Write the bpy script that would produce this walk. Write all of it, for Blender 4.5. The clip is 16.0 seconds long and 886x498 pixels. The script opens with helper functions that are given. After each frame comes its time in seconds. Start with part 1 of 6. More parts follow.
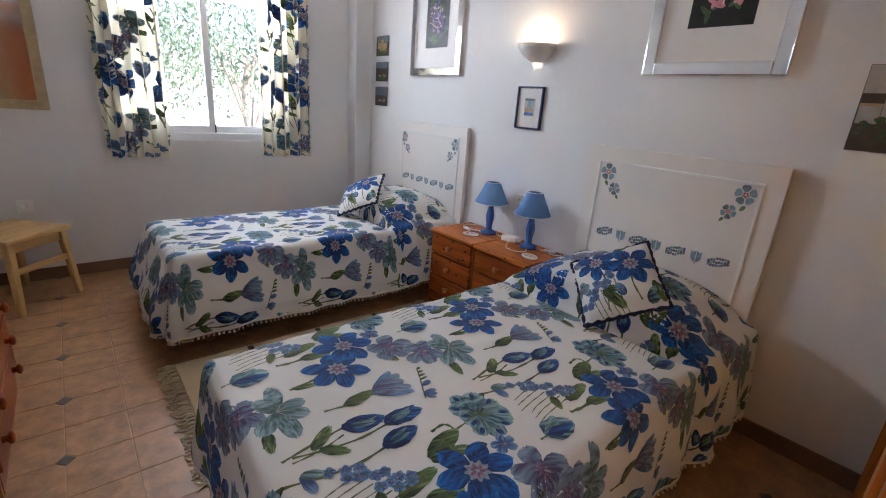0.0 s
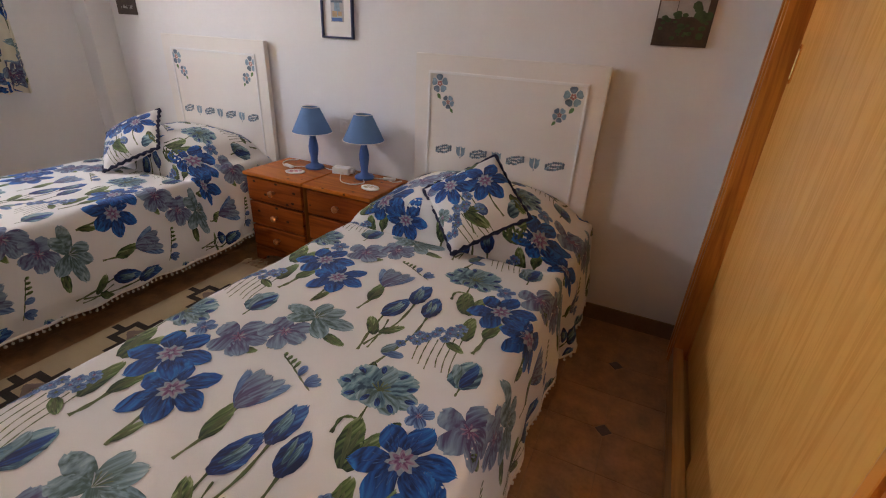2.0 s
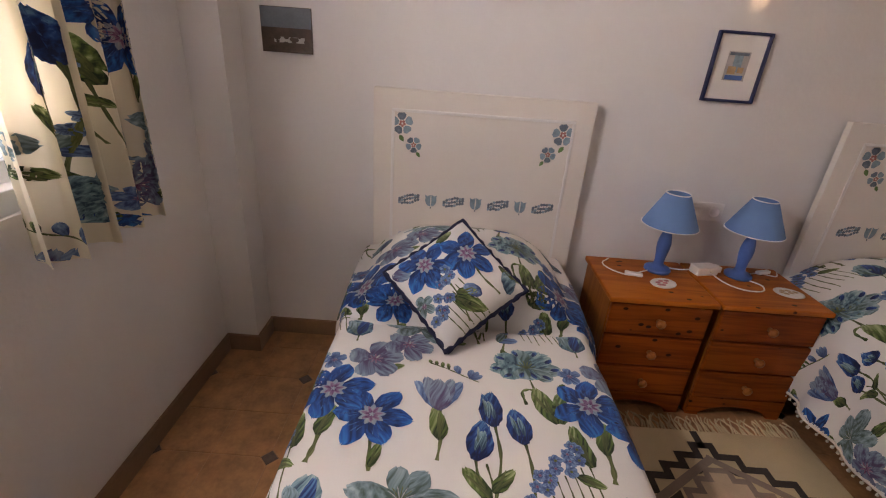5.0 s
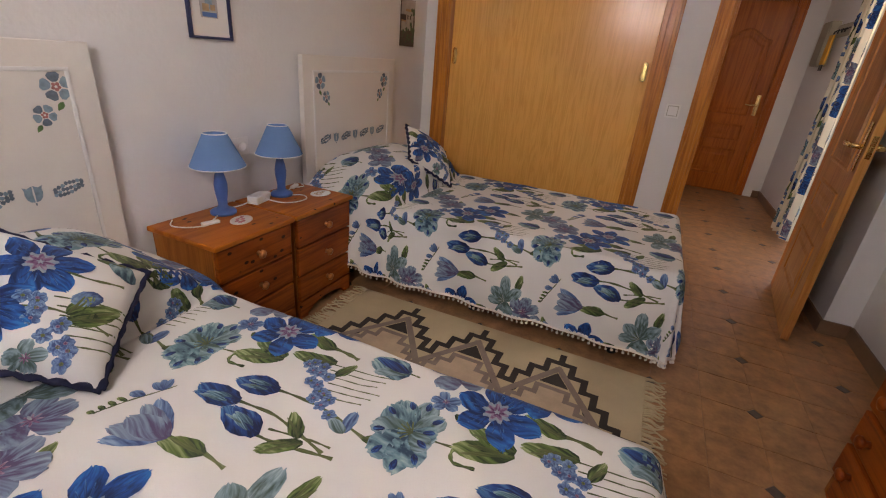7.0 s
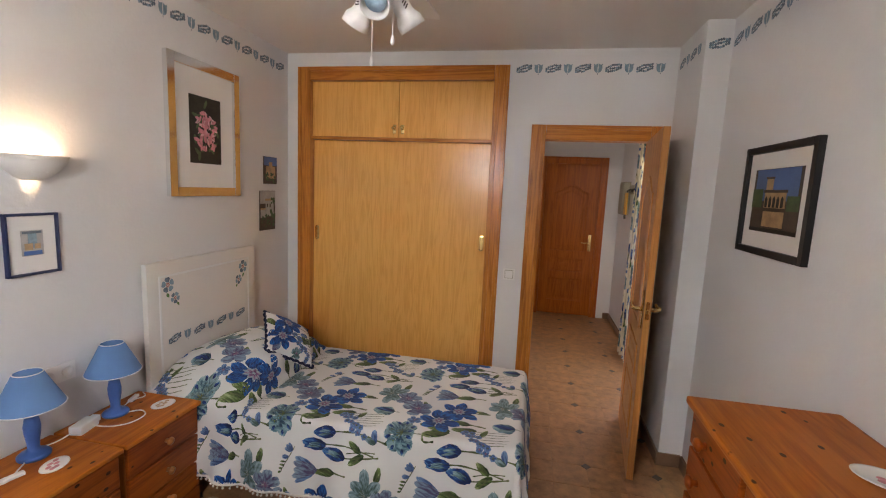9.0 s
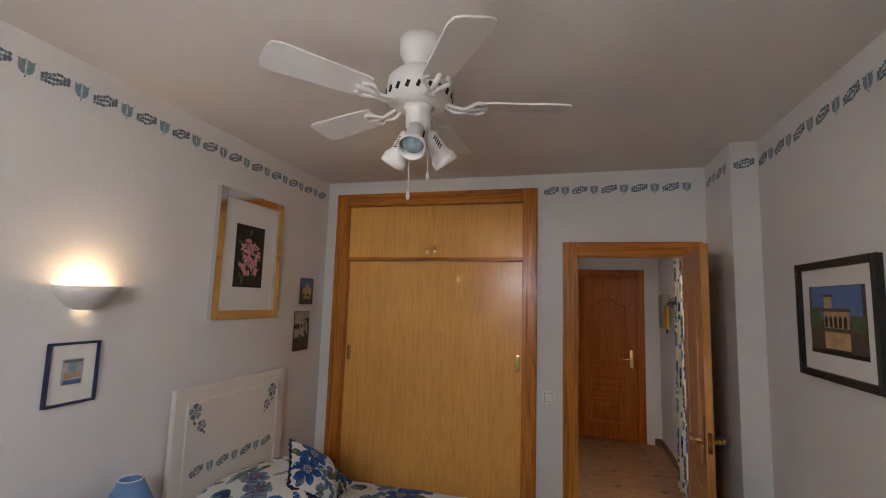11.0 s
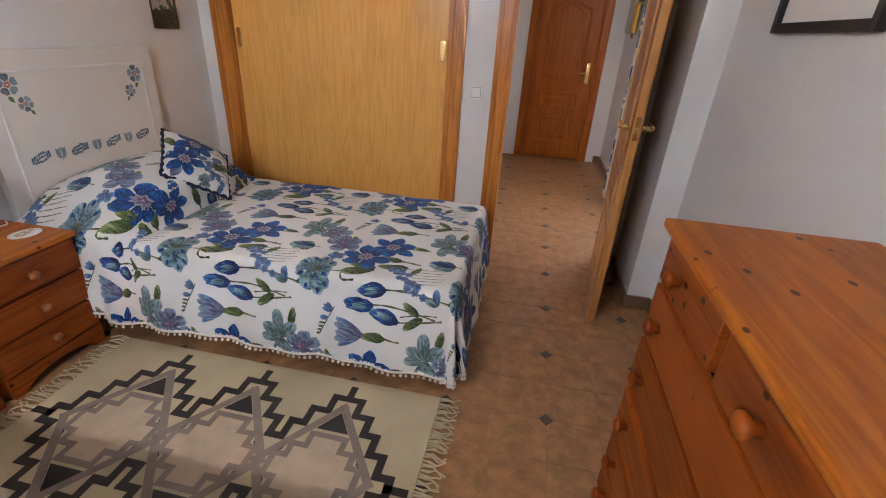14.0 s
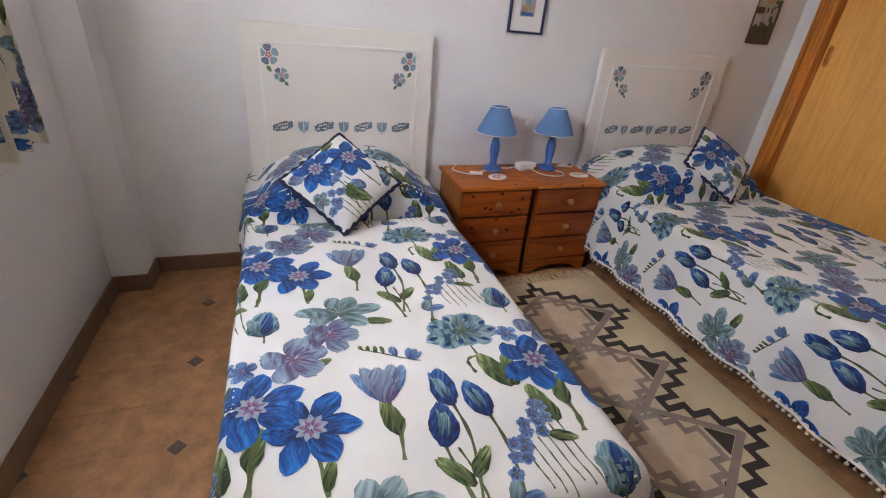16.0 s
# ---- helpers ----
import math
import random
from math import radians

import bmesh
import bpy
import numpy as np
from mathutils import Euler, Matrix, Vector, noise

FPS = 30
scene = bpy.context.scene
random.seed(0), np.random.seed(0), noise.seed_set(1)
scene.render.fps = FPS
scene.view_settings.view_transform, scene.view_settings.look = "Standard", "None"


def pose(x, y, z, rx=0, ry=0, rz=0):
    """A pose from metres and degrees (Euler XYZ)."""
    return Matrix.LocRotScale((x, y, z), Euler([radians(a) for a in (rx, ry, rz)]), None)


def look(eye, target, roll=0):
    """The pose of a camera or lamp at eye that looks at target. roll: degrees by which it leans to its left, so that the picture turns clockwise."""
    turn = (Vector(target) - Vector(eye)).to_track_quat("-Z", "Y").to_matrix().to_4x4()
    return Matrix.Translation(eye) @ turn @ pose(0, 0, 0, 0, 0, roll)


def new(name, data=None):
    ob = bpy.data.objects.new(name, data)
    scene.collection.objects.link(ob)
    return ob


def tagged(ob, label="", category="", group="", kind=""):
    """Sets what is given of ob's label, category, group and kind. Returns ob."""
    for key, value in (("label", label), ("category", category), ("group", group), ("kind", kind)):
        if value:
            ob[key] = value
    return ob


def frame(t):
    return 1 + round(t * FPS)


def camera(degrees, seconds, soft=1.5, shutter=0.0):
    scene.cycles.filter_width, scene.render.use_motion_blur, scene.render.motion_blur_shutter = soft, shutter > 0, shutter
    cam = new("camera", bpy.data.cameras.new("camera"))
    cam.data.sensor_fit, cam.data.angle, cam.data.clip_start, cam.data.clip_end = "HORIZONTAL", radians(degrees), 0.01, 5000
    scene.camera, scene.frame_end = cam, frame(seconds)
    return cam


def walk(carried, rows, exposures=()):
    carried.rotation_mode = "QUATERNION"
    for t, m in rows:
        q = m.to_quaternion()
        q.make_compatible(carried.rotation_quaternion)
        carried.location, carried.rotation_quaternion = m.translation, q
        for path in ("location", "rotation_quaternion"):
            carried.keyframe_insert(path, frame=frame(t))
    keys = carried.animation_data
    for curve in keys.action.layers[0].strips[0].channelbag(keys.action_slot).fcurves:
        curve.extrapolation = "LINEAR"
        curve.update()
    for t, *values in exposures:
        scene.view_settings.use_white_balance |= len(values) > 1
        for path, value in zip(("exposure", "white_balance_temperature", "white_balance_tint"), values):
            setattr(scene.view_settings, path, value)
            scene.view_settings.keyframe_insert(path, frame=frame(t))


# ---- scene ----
cam = camera(89.4, 16.0, soft=1.1)
PATH = [
    (0, (0.21, -0.388, 1.313), (1.43, 1.039, 0.714), 4.35),
    (0.5, (0.244, -0.241, 1.269), (1.561, 1.012, 0.5), 4.1),
    (1, (0.267, -0.22, 1.259), (1.74, 0.79, 0.42), 5.28),
    (1.5, (0.315, -0.218, 1.277), (1.912, 0.588, 0.434), 3.95),
    (2, (0.317, -0.127, 1.264), (1.942, 0.605, 0.41), 3.25),
    (2.5, (0.35, 0.12, 1.291), (1.921, 0.959, 0.381), 3.5),
    (3, (0.384, 0.607, 1.297), (1.925, 1.508, 0.395), 5.0),
    (3.5, (0.422, 1.085, 1.312), (1.952, 2.03, 0.436), 3.4),
    (3.7, (0.467, 1.294, 1.291), (2.008, 2.234, 0.432), 3.6),
    (4.2, (0.505, 1.78, 1.312), (2.142, 2.564, 0.457), 3.743),
    (4.7, (0.51, 2.27, 1.33), (2.348, 2.591, 0.477), 4.064),
    (5.2, (0.625, 2.63, 1.338), (2.507, 2.422, 0.489), 4.402),
    (5.5, (0.72, 2.765, 1.326), (2.531, 2.273, 0.491), 4.545),
    (5.8, (0.784, 2.827, 1.306), (2.471, 2.116, 0.487), 4.6),
    (6, (0.818, 2.838, 1.300), (2.421, 1.952, 0.488), 5.3),
    (6.5, (0.815, 2.869, 1.298), (2.039, 1.523, 0.462), 4.9),
    (7, (0.705, 2.877, 1.235), (1.423, 1.188, 0.441), 5.1),
    (7.5, (0.591, 2.868, 1.298), (0.962, 1.057, 0.534), 6.5),
    (8, (0.496, 2.852, 1.46), (0.783, 0.979, 0.823), 6.1),
    (8.5, (0.486, 2.855, 1.563), (0.787, 0.935, 1.09), 4.8),
    (9, (0.466, 2.859, 1.626), (0.854, 0.915, 1.36), 2.6),
    (9.2, (0.473, 2.861, 1.646), (0.878, 0.91, 1.468), 2.1),
    (9.6, (0.469, 2.865, 1.687), (0.932, 0.901, 1.688), 2.062),
    (10.0, (0.472, 2.868, 1.711), (0.982, 0.9, 1.879), 1.97),
    (10.4, (0.478, 2.864, 1.715), (1.021, 0.9, 1.991), 1.857),
    (10.8, (0.484, 2.849, 1.694), (1.037, 0.897, 1.971), 1.757),
    (11.1, (0.487, 2.828, 1.661), (1.029, 0.889, 1.838), 1.71),
    (11.3, (0.488, 2.808, 1.629), (1.012, 0.879, 1.68), 1.7),
    (11.5, (0.503, 2.777, 1.595), (1.01, 0.846, 1.478), 2.0),
    (12, (0.489, 2.729, 1.503), (0.934, 0.839, 1.023), 1.9),
    (12.5, (0.483, 2.715, 1.426), (0.857, 0.893, 0.691), 1.6),
    (13, (0.469, 2.707, 1.362), (0.798, 0.948, 0.469), 1.7),
    (13.5, (0.353, 2.56, 1.33), (0.668, 0.806, 0.422), 2.1),
    (14, (0.266, 2.377, 1.347), (0.577, 0.606, 0.471), 3.6),
    (14.5, (0.2, 2.248, 1.362), (0.614, 0.489, 0.505), 6.2),
    (15, (0.111, 2.372, 1.338), (1.035, 0.831, 0.459), 8.1),
    (15.5, (0.117, 2.521, 1.272), (1.502, 1.387, 0.38), 6.8),
    (16, (0.122, 2.653, 1.265), (1.782, 2.029, 0.342), 5.3),
]
EXPOSURES = [(0, 2.32, 5730, 15), (0.5, 2.22, 5880, 18), (2, 2.31, 6630, 23), (3, 2.33, 6130, 23), (3.7, 2.23, 6450, 25), (5.8, 1.49, 7700, 32), (6.5, 1.61, 7300, 29), (7, 1.88, 7250, 27), (8, 2.3, 7500, 24), (9, 2.25, 6650, 18), (11.5, 1.5, 6450, 19), (12.5, 1.56, 6150, 21), (13, 1.9, 6200, 22), (14.5, 2.51, 6250, 19), (15, 2.47, 5850, 20), (15.5, 2.26, 5850, 21), (16, 2.3, 6300, 21)]
walk(cam, [(t, look(eye, target, roll)) for t, eye, target, roll in PATH], EXPOSURES)

# ---- world, sun and lamps ----
world = bpy.data.worlds.new("world")
scene.world = world
world.use_nodes = True
wn = world.node_tree.nodes
sky = wn.new("ShaderNodeTexSky")
sky.sky_type, sky.sun_disc = 'NISHITA', False
sky.sun_elevation, sky.sun_rotation = radians(52), radians(150)
wn["Background"].inputs["Strength"].default_value = 0.15
world.node_tree.links.new(sky.outputs[0], wn["Background"].inputs["Color"])


def lamp(name, kind, m, energy, color, **more):
    data = bpy.data.lights.new(name, kind)
    data.energy, data.color = energy, color
    for key, value in more.items():
        if key == "size":
            data.shape, data.size, data.size_y = 'RECTANGLE', value[0], value[1]
        elif key == "radius":
            data.shadow_soft_size = value
        elif key == "angle":
            data.angle = value
    ob = new(name, data)
    ob.matrix_world = m
    return ob


lamp("sun", 'SUN', look((3, -6, 9), (0, 0, 0)), 5.0, (1.0, 0.94, 0.85), angle=radians(0.5))
lamp("window_daylight", 'AREA', look((1.1, 3.575, 1.985), (1.3, 2.4, 2.06)), 8.8, (0.96, 0.985, 1.0), size=(1.14, 0.10))
lamp("window_ground_light", 'AREA', look((1.1, 3.60, 0.972), (1.1, 3.0, 1.75)), 4.2, (1.0, 0.975, 0.93), size=(1.14, 0.07))
lamp("hall_daylight", 'AREA', look((-0.607, -1.15, 2.03), (-0.25, -1.15, 0.0)), 2.6, (1.0, 0.87, 0.68), size=(0.95, 0.12))
lamp("sconce_bulb", 'POINT', pose(2.340, 1.455, 1.674), 0.42, (1.0, 0.72, 0.42), radius=0.018)


# ---- materials ----
def material(name):
    m = bpy.data.materials.new(name)
    m.use_nodes = True
    return m, m.node_tree.nodes, m.node_tree.links, m.node_tree.nodes["Principled BSDF"]


def coords(n, l, scale=(1, 1, 1), shift=True):
    """Object coordinates, shifted object by object."""
    tc = n.new("ShaderNodeTexCoord")
    mp = n.new("ShaderNodeMapping")
    mp.inputs["Scale"].default_value = scale
    l.new(tc.outputs["Object"], mp.inputs["Vector"])
    if shift:
        info = n.new("ShaderNodeObjectInfo")
        mul = n.new("ShaderNodeVectorMath")
        mul.operation = 'MULTIPLY'
        mul.inputs[1].default_value = (37, 23, 11)
        l.new(info.outputs["Random"], mul.inputs[0])
        l.new(mul.outputs[0], mp.inputs["Location"])
    return mp.outputs[0]


def ramp(n, l, fac, *stops):
    r = n.new("ShaderNodeValToRGB")
    els = r.color_ramp.elements
    while len(els) < len(stops):
        els.new(0.5)
    for e, (p, c) in zip(els, stops):
        e.position, e.color = p, (*c, 1)
    l.new(fac, r.inputs[0])
    return r.outputs[0]


def tone(c, k):
    return tuple(min(1, v * k) for v in c)


def surface(name, color, rough=0.5, metal=0.0, var=0.12, scale=3.0, fine=140.0, bump=0.05, coat=0.0, sheen=0.0, rvar=0.1, spec=0.5):
    m, n, l, b = material(name)
    v = coords(n, l)
    big = n.new("ShaderNodeTexNoise")
    big.inputs["Scale"].default_value, big.inputs["Detail"].default_value = scale, 6
    l.new(v, big.inputs["Vector"])
    small = n.new("ShaderNodeTexNoise")
    small.inputs["Scale"].default_value, small.inputs["Detail"].default_value = fine, 4
    l.new(v, small.inputs["Vector"])
    mix = n.new("ShaderNodeMath")
    mix.operation = 'MULTIPLY_ADD'
    mix.inputs[1].default_value = 0.35
    l.new(small.outputs[0], mix.inputs[0])
    l.new(big.outputs[0], mix.inputs[2])
    l.new(ramp(n, l, mix.outputs[0], (0.4, tone(color, 1 - var)), (0.95, tone(color, 1 + var))), b.inputs["Base Color"])
    mr = n.new("ShaderNodeMapRange")
    mr.inputs["To Min"].default_value, mr.inputs["To Max"].default_value = max(0.02, rough - rvar), min(1, rough + rvar)
    l.new(big.outputs[0], mr.inputs["Value"])
    l.new(mr.outputs[0], b.inputs["Roughness"])
    b.inputs["Metallic"].default_value = metal
    b.inputs["Coat Weight"].default_value = coat
    b.inputs["Sheen Weight"].default_value = sheen
    b.inputs["Specular IOR Level"].default_value = spec
    if bump:
        bp = n.new("ShaderNodeBump")
        bp.inputs["Strength"].default_value, bp.inputs["Distance"].default_value = bump, 0.004
        l.new(small.outputs[0], bp.inputs["Height"])
        l.new(bp.outputs[0], b.inputs["Normal"])
    return m


def wood(name, light, dark, axis, rough=0.3, bands=9.0, knots=0.0, coat=0.3, fine=1.0):
    """Varnished timber; axis is the one along which the grain runs."""
    m, n, l, b = material(name)
    st = [1, 1, 1]
    st["xyz".index(axis)] = 0.06
    v = coords(n, l, st)
    warp = n.new("ShaderNodeTexNoise")
    warp.inputs["Scale"].default_value, warp.inputs["Detail"].default_value, warp.inputs["Distortion"].default_value = bands, 5, 1.2
    l.new(v, warp.inputs["Vector"])
    pore = n.new("ShaderNodeTexNoise")
    pore.inputs["Scale"].default_value, pore.inputs["Detail"].default_value = 130 * fine, 5
    l.new(v, pore.inputs["Vector"])
    wave = n.new("ShaderNodeMath")
    wave.operation = 'PINGPONG'
    wave.inputs[1].default_value = 0.11
    l.new(warp.outputs[0], wave.inputs[0])
    up = n.new("ShaderNodeMath")
    up.operation = 'MULTIPLY'
    up.inputs[1].default_value = 6.0
    l.new(wave.outputs[0], up.inputs[0])
    mix = n.new("ShaderNodeMath")
    mix.operation = 'MULTIPLY_ADD'
    mix.inputs[1].default_value = 0.9
    l.new(pore.outputs[0], mix.inputs[0])
    l.new(up.outputs[0], mix.inputs[2])
    col = ramp(n, l, mix.outputs[0], (0.25, dark), (0.62, tuple((p + q) / 2 for p, q in zip(light, dark))), (1.0, light))
    if knots:
        kv = coords(n, l, [23.0 if s == 1 else 15.0 for s in st])
        vo = n.new("ShaderNodeTexVoronoi")
        vo.inputs["Scale"].default_value = 1.0
        l.new(kv, vo.inputs["Vector"])
        kr = ramp(n, l, vo.outputs["Distance"], (0.135, (1, 1, 1)), (0.185, (0, 0, 0)))
        keep = n.new("ShaderNodeMath")
        keep.operation = 'GREATER_THAN'
        keep.inputs[1].default_value = 1 - knots
        sep = n.new("ShaderNodeSeparateColor")
        l.new(vo.outputs["Color"], sep.inputs[0])
        l.new(sep.outputs[0], keep.inputs[0])
        both = n.new("ShaderNodeMath")
        both.operation = 'MULTIPLY'
        l.new(kr, both.inputs[0])
        l.new(keep.outputs[0], both.inputs[1])
        mc = n.new("ShaderNodeMix")
        mc.data_type = 'RGBA'
        l.new(both.outputs[0], mc.inputs[0])
        l.new(col, mc.inputs[6])
        mc.inputs[7].default_value = (*tone(dark, 0.2), 1)
        col = mc.outputs[2]
    l.new(col, b.inputs["Base Color"])
    b.inputs["Roughness"].default_value = rough
    b.inputs["Specular IOR Level"].default_value = 0.22
    b.inputs["Coat Weight"].default_value, b.inputs["Coat Roughness"].default_value = coat, 0.2
    bp = n.new("ShaderNodeBump")
    bp.inputs["Strength"].default_value, bp.inputs["Distance"].default_value = 0.06, 0.002
    l.new(pore.outputs[0], bp.inputs["Height"])
    l.new(bp.outputs[0], b.inputs["Normal"])
    return m


def printed(name, base, middle, edge, rough=0.85):
    """A painted petal on cotton: shaded from its root to its tip with brush streaks."""
    m, n, l, b = material(name)
    uv = n.new("ShaderNodeUVMap")
    mp = n.new("ShaderNodeMapping")
    mp.inputs["Scale"].default_value = (2.6, 1.0, 1)
    l.new(uv.outputs[0], mp.inputs["Vector"])
    ns = n.new("ShaderNodeTexNoise")
    ns.inputs["Scale"].default_value, ns.inputs["Detail"].default_value = 1.7, 3
    tc = n.new("ShaderNodeTexCoord")
    add = n.new("ShaderNodeVectorMath")
    add.operation = 'MULTIPLY_ADD'
    add.inputs[1].default_value = (28, 28, 28)
    l.new(tc.outputs["Object"], add.inputs[0])
    l.new(mp.outputs[0], add.inputs[2])
    l.new(add.outputs[0], ns.inputs["Vector"])
    sep = n.new("ShaderNodeSeparateXYZ")
    l.new(uv.outputs[0], sep.inputs[0])
    ma = n.new("ShaderNodeMath")
    ma.operation = 'MULTIPLY_ADD'
    ma.inputs[1].default_value = 0.62
    l.new(sep.outputs[1], ma.inputs[0])
    sc = n.new("ShaderNodeMath")
    sc.operation = 'MULTIPLY_ADD'
    sc.inputs[1].default_value, sc.inputs[2].default_value = 1.9, -0.84
    l.new(ns.outputs[0], sc.inputs[0])
    l.new(sc.outputs[0], ma.inputs[2])
    l.new(ramp(n, l, ma.outputs[0], (0.1, base), (0.45, middle), (0.9, edge)), b.inputs["Base Color"])
    b.inputs["Roughness"].default_value = rough
    b.inputs["Sheen Weight"].default_value = 0.1
    return m


WALL = surface("wall_paint", (0.75, 0.74, 0.725), 0.75, var=0.025, scale=1.3, fine=60, bump=0.25)
CEIL = surface("ceiling_paint", (0.75, 0.715, 0.67), 0.85, var=0.02, scale=1.0, fine=70, bump=0.2)
SKIRT = surface("skirting_tile", (0.20, 0.115, 0.062), 0.35, var=0.2, scale=6, fine=90)
GROUT = surface("floor_grout", (0.36, 0.21, 0.115), 0.9, var=0.15, scale=8)
TILE = surface("floor_tile_glaze", (0.37, 0.19, 0.08), 0.45, var=0.38, scale=16, fine=70, bump=0.1, rvar=0.12)
INSERT = surface("floor_inset_glaze", (0.085, 0.062, 0.05), 0.4, var=0.4, scale=40, fine=200)
OAK = wood("wardrobe_oak", (0.86, 0.45, 0.115), (0.74, 0.355, 0.078), "z", 0.26, 22, coat=0.4)
OAKX = wood("wardrobe_oak_level", (0.58, 0.29, 0.075), (0.38, 0.155, 0.034), "x", 0.28, 10, coat=0.4)
FRAME = wood("door_frame_timber", (0.60, 0.225, 0.034), (0.34, 0.10, 0.012), "z", 0.3, 14, coat=0.2)
FRAMEX = wood("door_frame_timber_level", (0.60, 0.225, 0.034), (0.34, 0.10, 0.012), "x", 0.3, 14, coat=0.2)
DOORW = wood("door_timber", (0.56, 0.26, 0.072), (0.36, 0.135, 0.032), "z", 0.32, 12, coat=0.4)
HALLD = wood("hall_door_timber", (0.46, 0.125, 0.012), (0.30, 0.066, 0.006), "z", 0.3, 12, coat=0.12)
# same pine twice: fronts coloured darker as if shaded, tops lighter as if lit
PINE_SHADED = wood("pine_front_shaded", (0.335, 0.074, 0.007), (0.16, 0.026, 0.003), "y", 0.42, 8, knots=0.4, coat=0.05)
PINE_LIT = wood("pine_top_lit", (0.50, 0.145, 0.012), (0.31, 0.070, 0.005), "y", 0.42, 8, knots=0.45, coat=0.06)
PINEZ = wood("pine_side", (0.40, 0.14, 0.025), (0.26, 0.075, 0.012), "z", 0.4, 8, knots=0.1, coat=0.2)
PALEP = wood("pale_pine", (0.66, 0.42, 0.17), (0.52, 0.30, 0.10), "x", 0.4, 8, coat=0.15)
PALEZ = wood("pale_pine_leg", (0.66, 0.42, 0.17), (0.52, 0.30, 0.10), "z", 0.4, 8, coat=0.15)
GILT = surface("worn_gilt", (0.46, 0.36, 0.20), 0.45, 0.35, var=0.25, scale=14, fine=120)
KNOB = wood("pine_knob", (0.42, 0.16, 0.04), (0.28, 0.085, 0.018), "x", 0.35, 20, coat=0.3)
BRASS = surface("polished_brass", (0.83, 0.60, 0.24), 0.22, 1.0, var=0.1, bump=0.0)
CHROME = surface("mirror_steel", (0.80, 0.80, 0.80), 0.10, 1.0, var=0.03, bump=0.0, rvar=0.04)
WHITE = surface("white_lacquer", (0.80, 0.79, 0.76), 0.4, var=0.03, scale=2, fine=80)
BOARDM = surface("headboard_paint", (0.76, 0.72, 0.66), 0.5, var=0.03, scale=2, fine=90, bump=0.08)
PLASTIC = surface("white_plastic", (0.84, 0.83, 0.80), 0.35, var=0.02, bump=0.0)
ALU = surface("white_aluminium", (0.80, 0.82, 0.84), 0.35, var=0.02, bump=0.0)
CERAMIC = surface("plaster_bowl", (0.76, 0.73, 0.69), 0.6, var=0.04, scale=9)
COTTON = surface("cream_cotton", (0.725, 0.712, 0.67), 0.9, var=0.04, scale=3, fine=420, bump=0.25, sheen=0.2)
FRINGE = surface("cream_fringe", (0.76, 0.71, 0.62), 0.95, var=0.08, scale=20, fine=300, bump=0.3)
NAVY = surface("navy_cord", (0.012, 0.016, 0.05), 0.9, var=0.3, scale=40, fine=300, bump=0.3)
SHADE = surface("blue_lampshade", (0.12, 0.24, 0.47), 0.8, var=0.06, scale=12, fine=350, bump=0.15)
BLUEP = surface("blue_turned_wood", (0.055, 0.14, 0.40), 0.45, var=0.12, scale=14, fine=120)
BLACK = surface("black_frame", (0.012, 0.012, 0.012), 0.4, var=0.2)
DARK = surface("dark_gap", (0.02, 0.014, 0.01), 0.9, var=0.2)
NAVYF = surface("navy_frame", (0.012, 0.022, 0.085), 0.35, var=0.2)
PAPER = surface("mount_card", (0.78, 0.76, 0.72), 0.7, var=0.02, bump=0.0)
RUGC = surface("rug_wool_cream", (0.56, 0.46, 0.29), 0.97, var=0.14, scale=5, fine=260, bump=0.5)
RUGD = surface("rug_wool_dark", (0.045, 0.036, 0.032), 0.97, var=0.25, scale=14, fine=260, bump=0.5)
RUGG = surface("rug_wool_grey", (0.27, 0.215, 0.18), 0.97, var=0.2, scale=14, fine=260, bump=0.5)
RUGP = surface("rug_wool_tan", (0.56, 0.43, 0.30), 0.97, var=0.15, scale=14, fine=260, bump=0.5)
METAL = surface("dark_bed_leg", (0.03, 0.03, 0.03), 0.5, 0.6, var=0.2)
BLUE_PETAL = printed("royal_blue_petal", (0.001, 0.016, 0.085), (0.002, 0.070, 0.29), (0.008, 0.185, 0.52))
MAUVE_PETAL = printed("mauve_petal", (0.075, 0.055, 0.13), (0.155, 0.21, 0.30), (0.28, 0.39, 0.47))
SLATE_PETAL = printed("slate_petal", (0.05, 0.095, 0.08), (0.16, 0.25, 0.27), (0.34, 0.46, 0.50))
LILAC_PETAL = printed("lilac_petal", (0.03, 0.06, 0.17), (0.105, 0.19, 0.36), (0.24, 0.37, 0.54))
TEAL_PETAL = printed("teal_petal", (0.015, 0.05, 0.09), (0.13, 0.25, 0.29), (0.37, 0.50, 0.50))
NAVY_PETAL = printed("tulip_petal", (0.002, 0.010, 0.06), (0.005, 0.05, 0.22), (0.08, 0.24, 0.46))
LEAFP = printed("leaf_print", (0.012, 0.03, 0.008), (0.10, 0.16, 0.035), (0.36, 0.42, 0.20))
STEMP = printed("stem_print", (0.05, 0.07, 0.02), (0.09, 0.115, 0.035), (0.16, 0.18, 0.07))
EYEP = printed("flower_eye_print", (0.08, 0.02, 0.07), (0.19, 0.08, 0.16), (0.33, 0.26, 0.32))
RIMP = printed("flower_rim_print", (0.36, 0.38, 0.36), (0.30, 0.33, 0.34), (0.20, 0.26, 0.33))
STENB = surface("stencil_slate", (0.13, 0.17, 0.21), 0.7, var=0.4, scale=60)
STENL = surface("stencil_pale_blue", (0.22, 0.32, 0.38), 0.7, var=0.3, scale=60)
STENR = surface("stencil_rose", (0.40, 0.16, 0.14), 0.7, var=0.3, scale=60)
STENG = surface("stencil_green", (0.10, 0.20, 0.06), 0.7, var=0.3, scale=60)
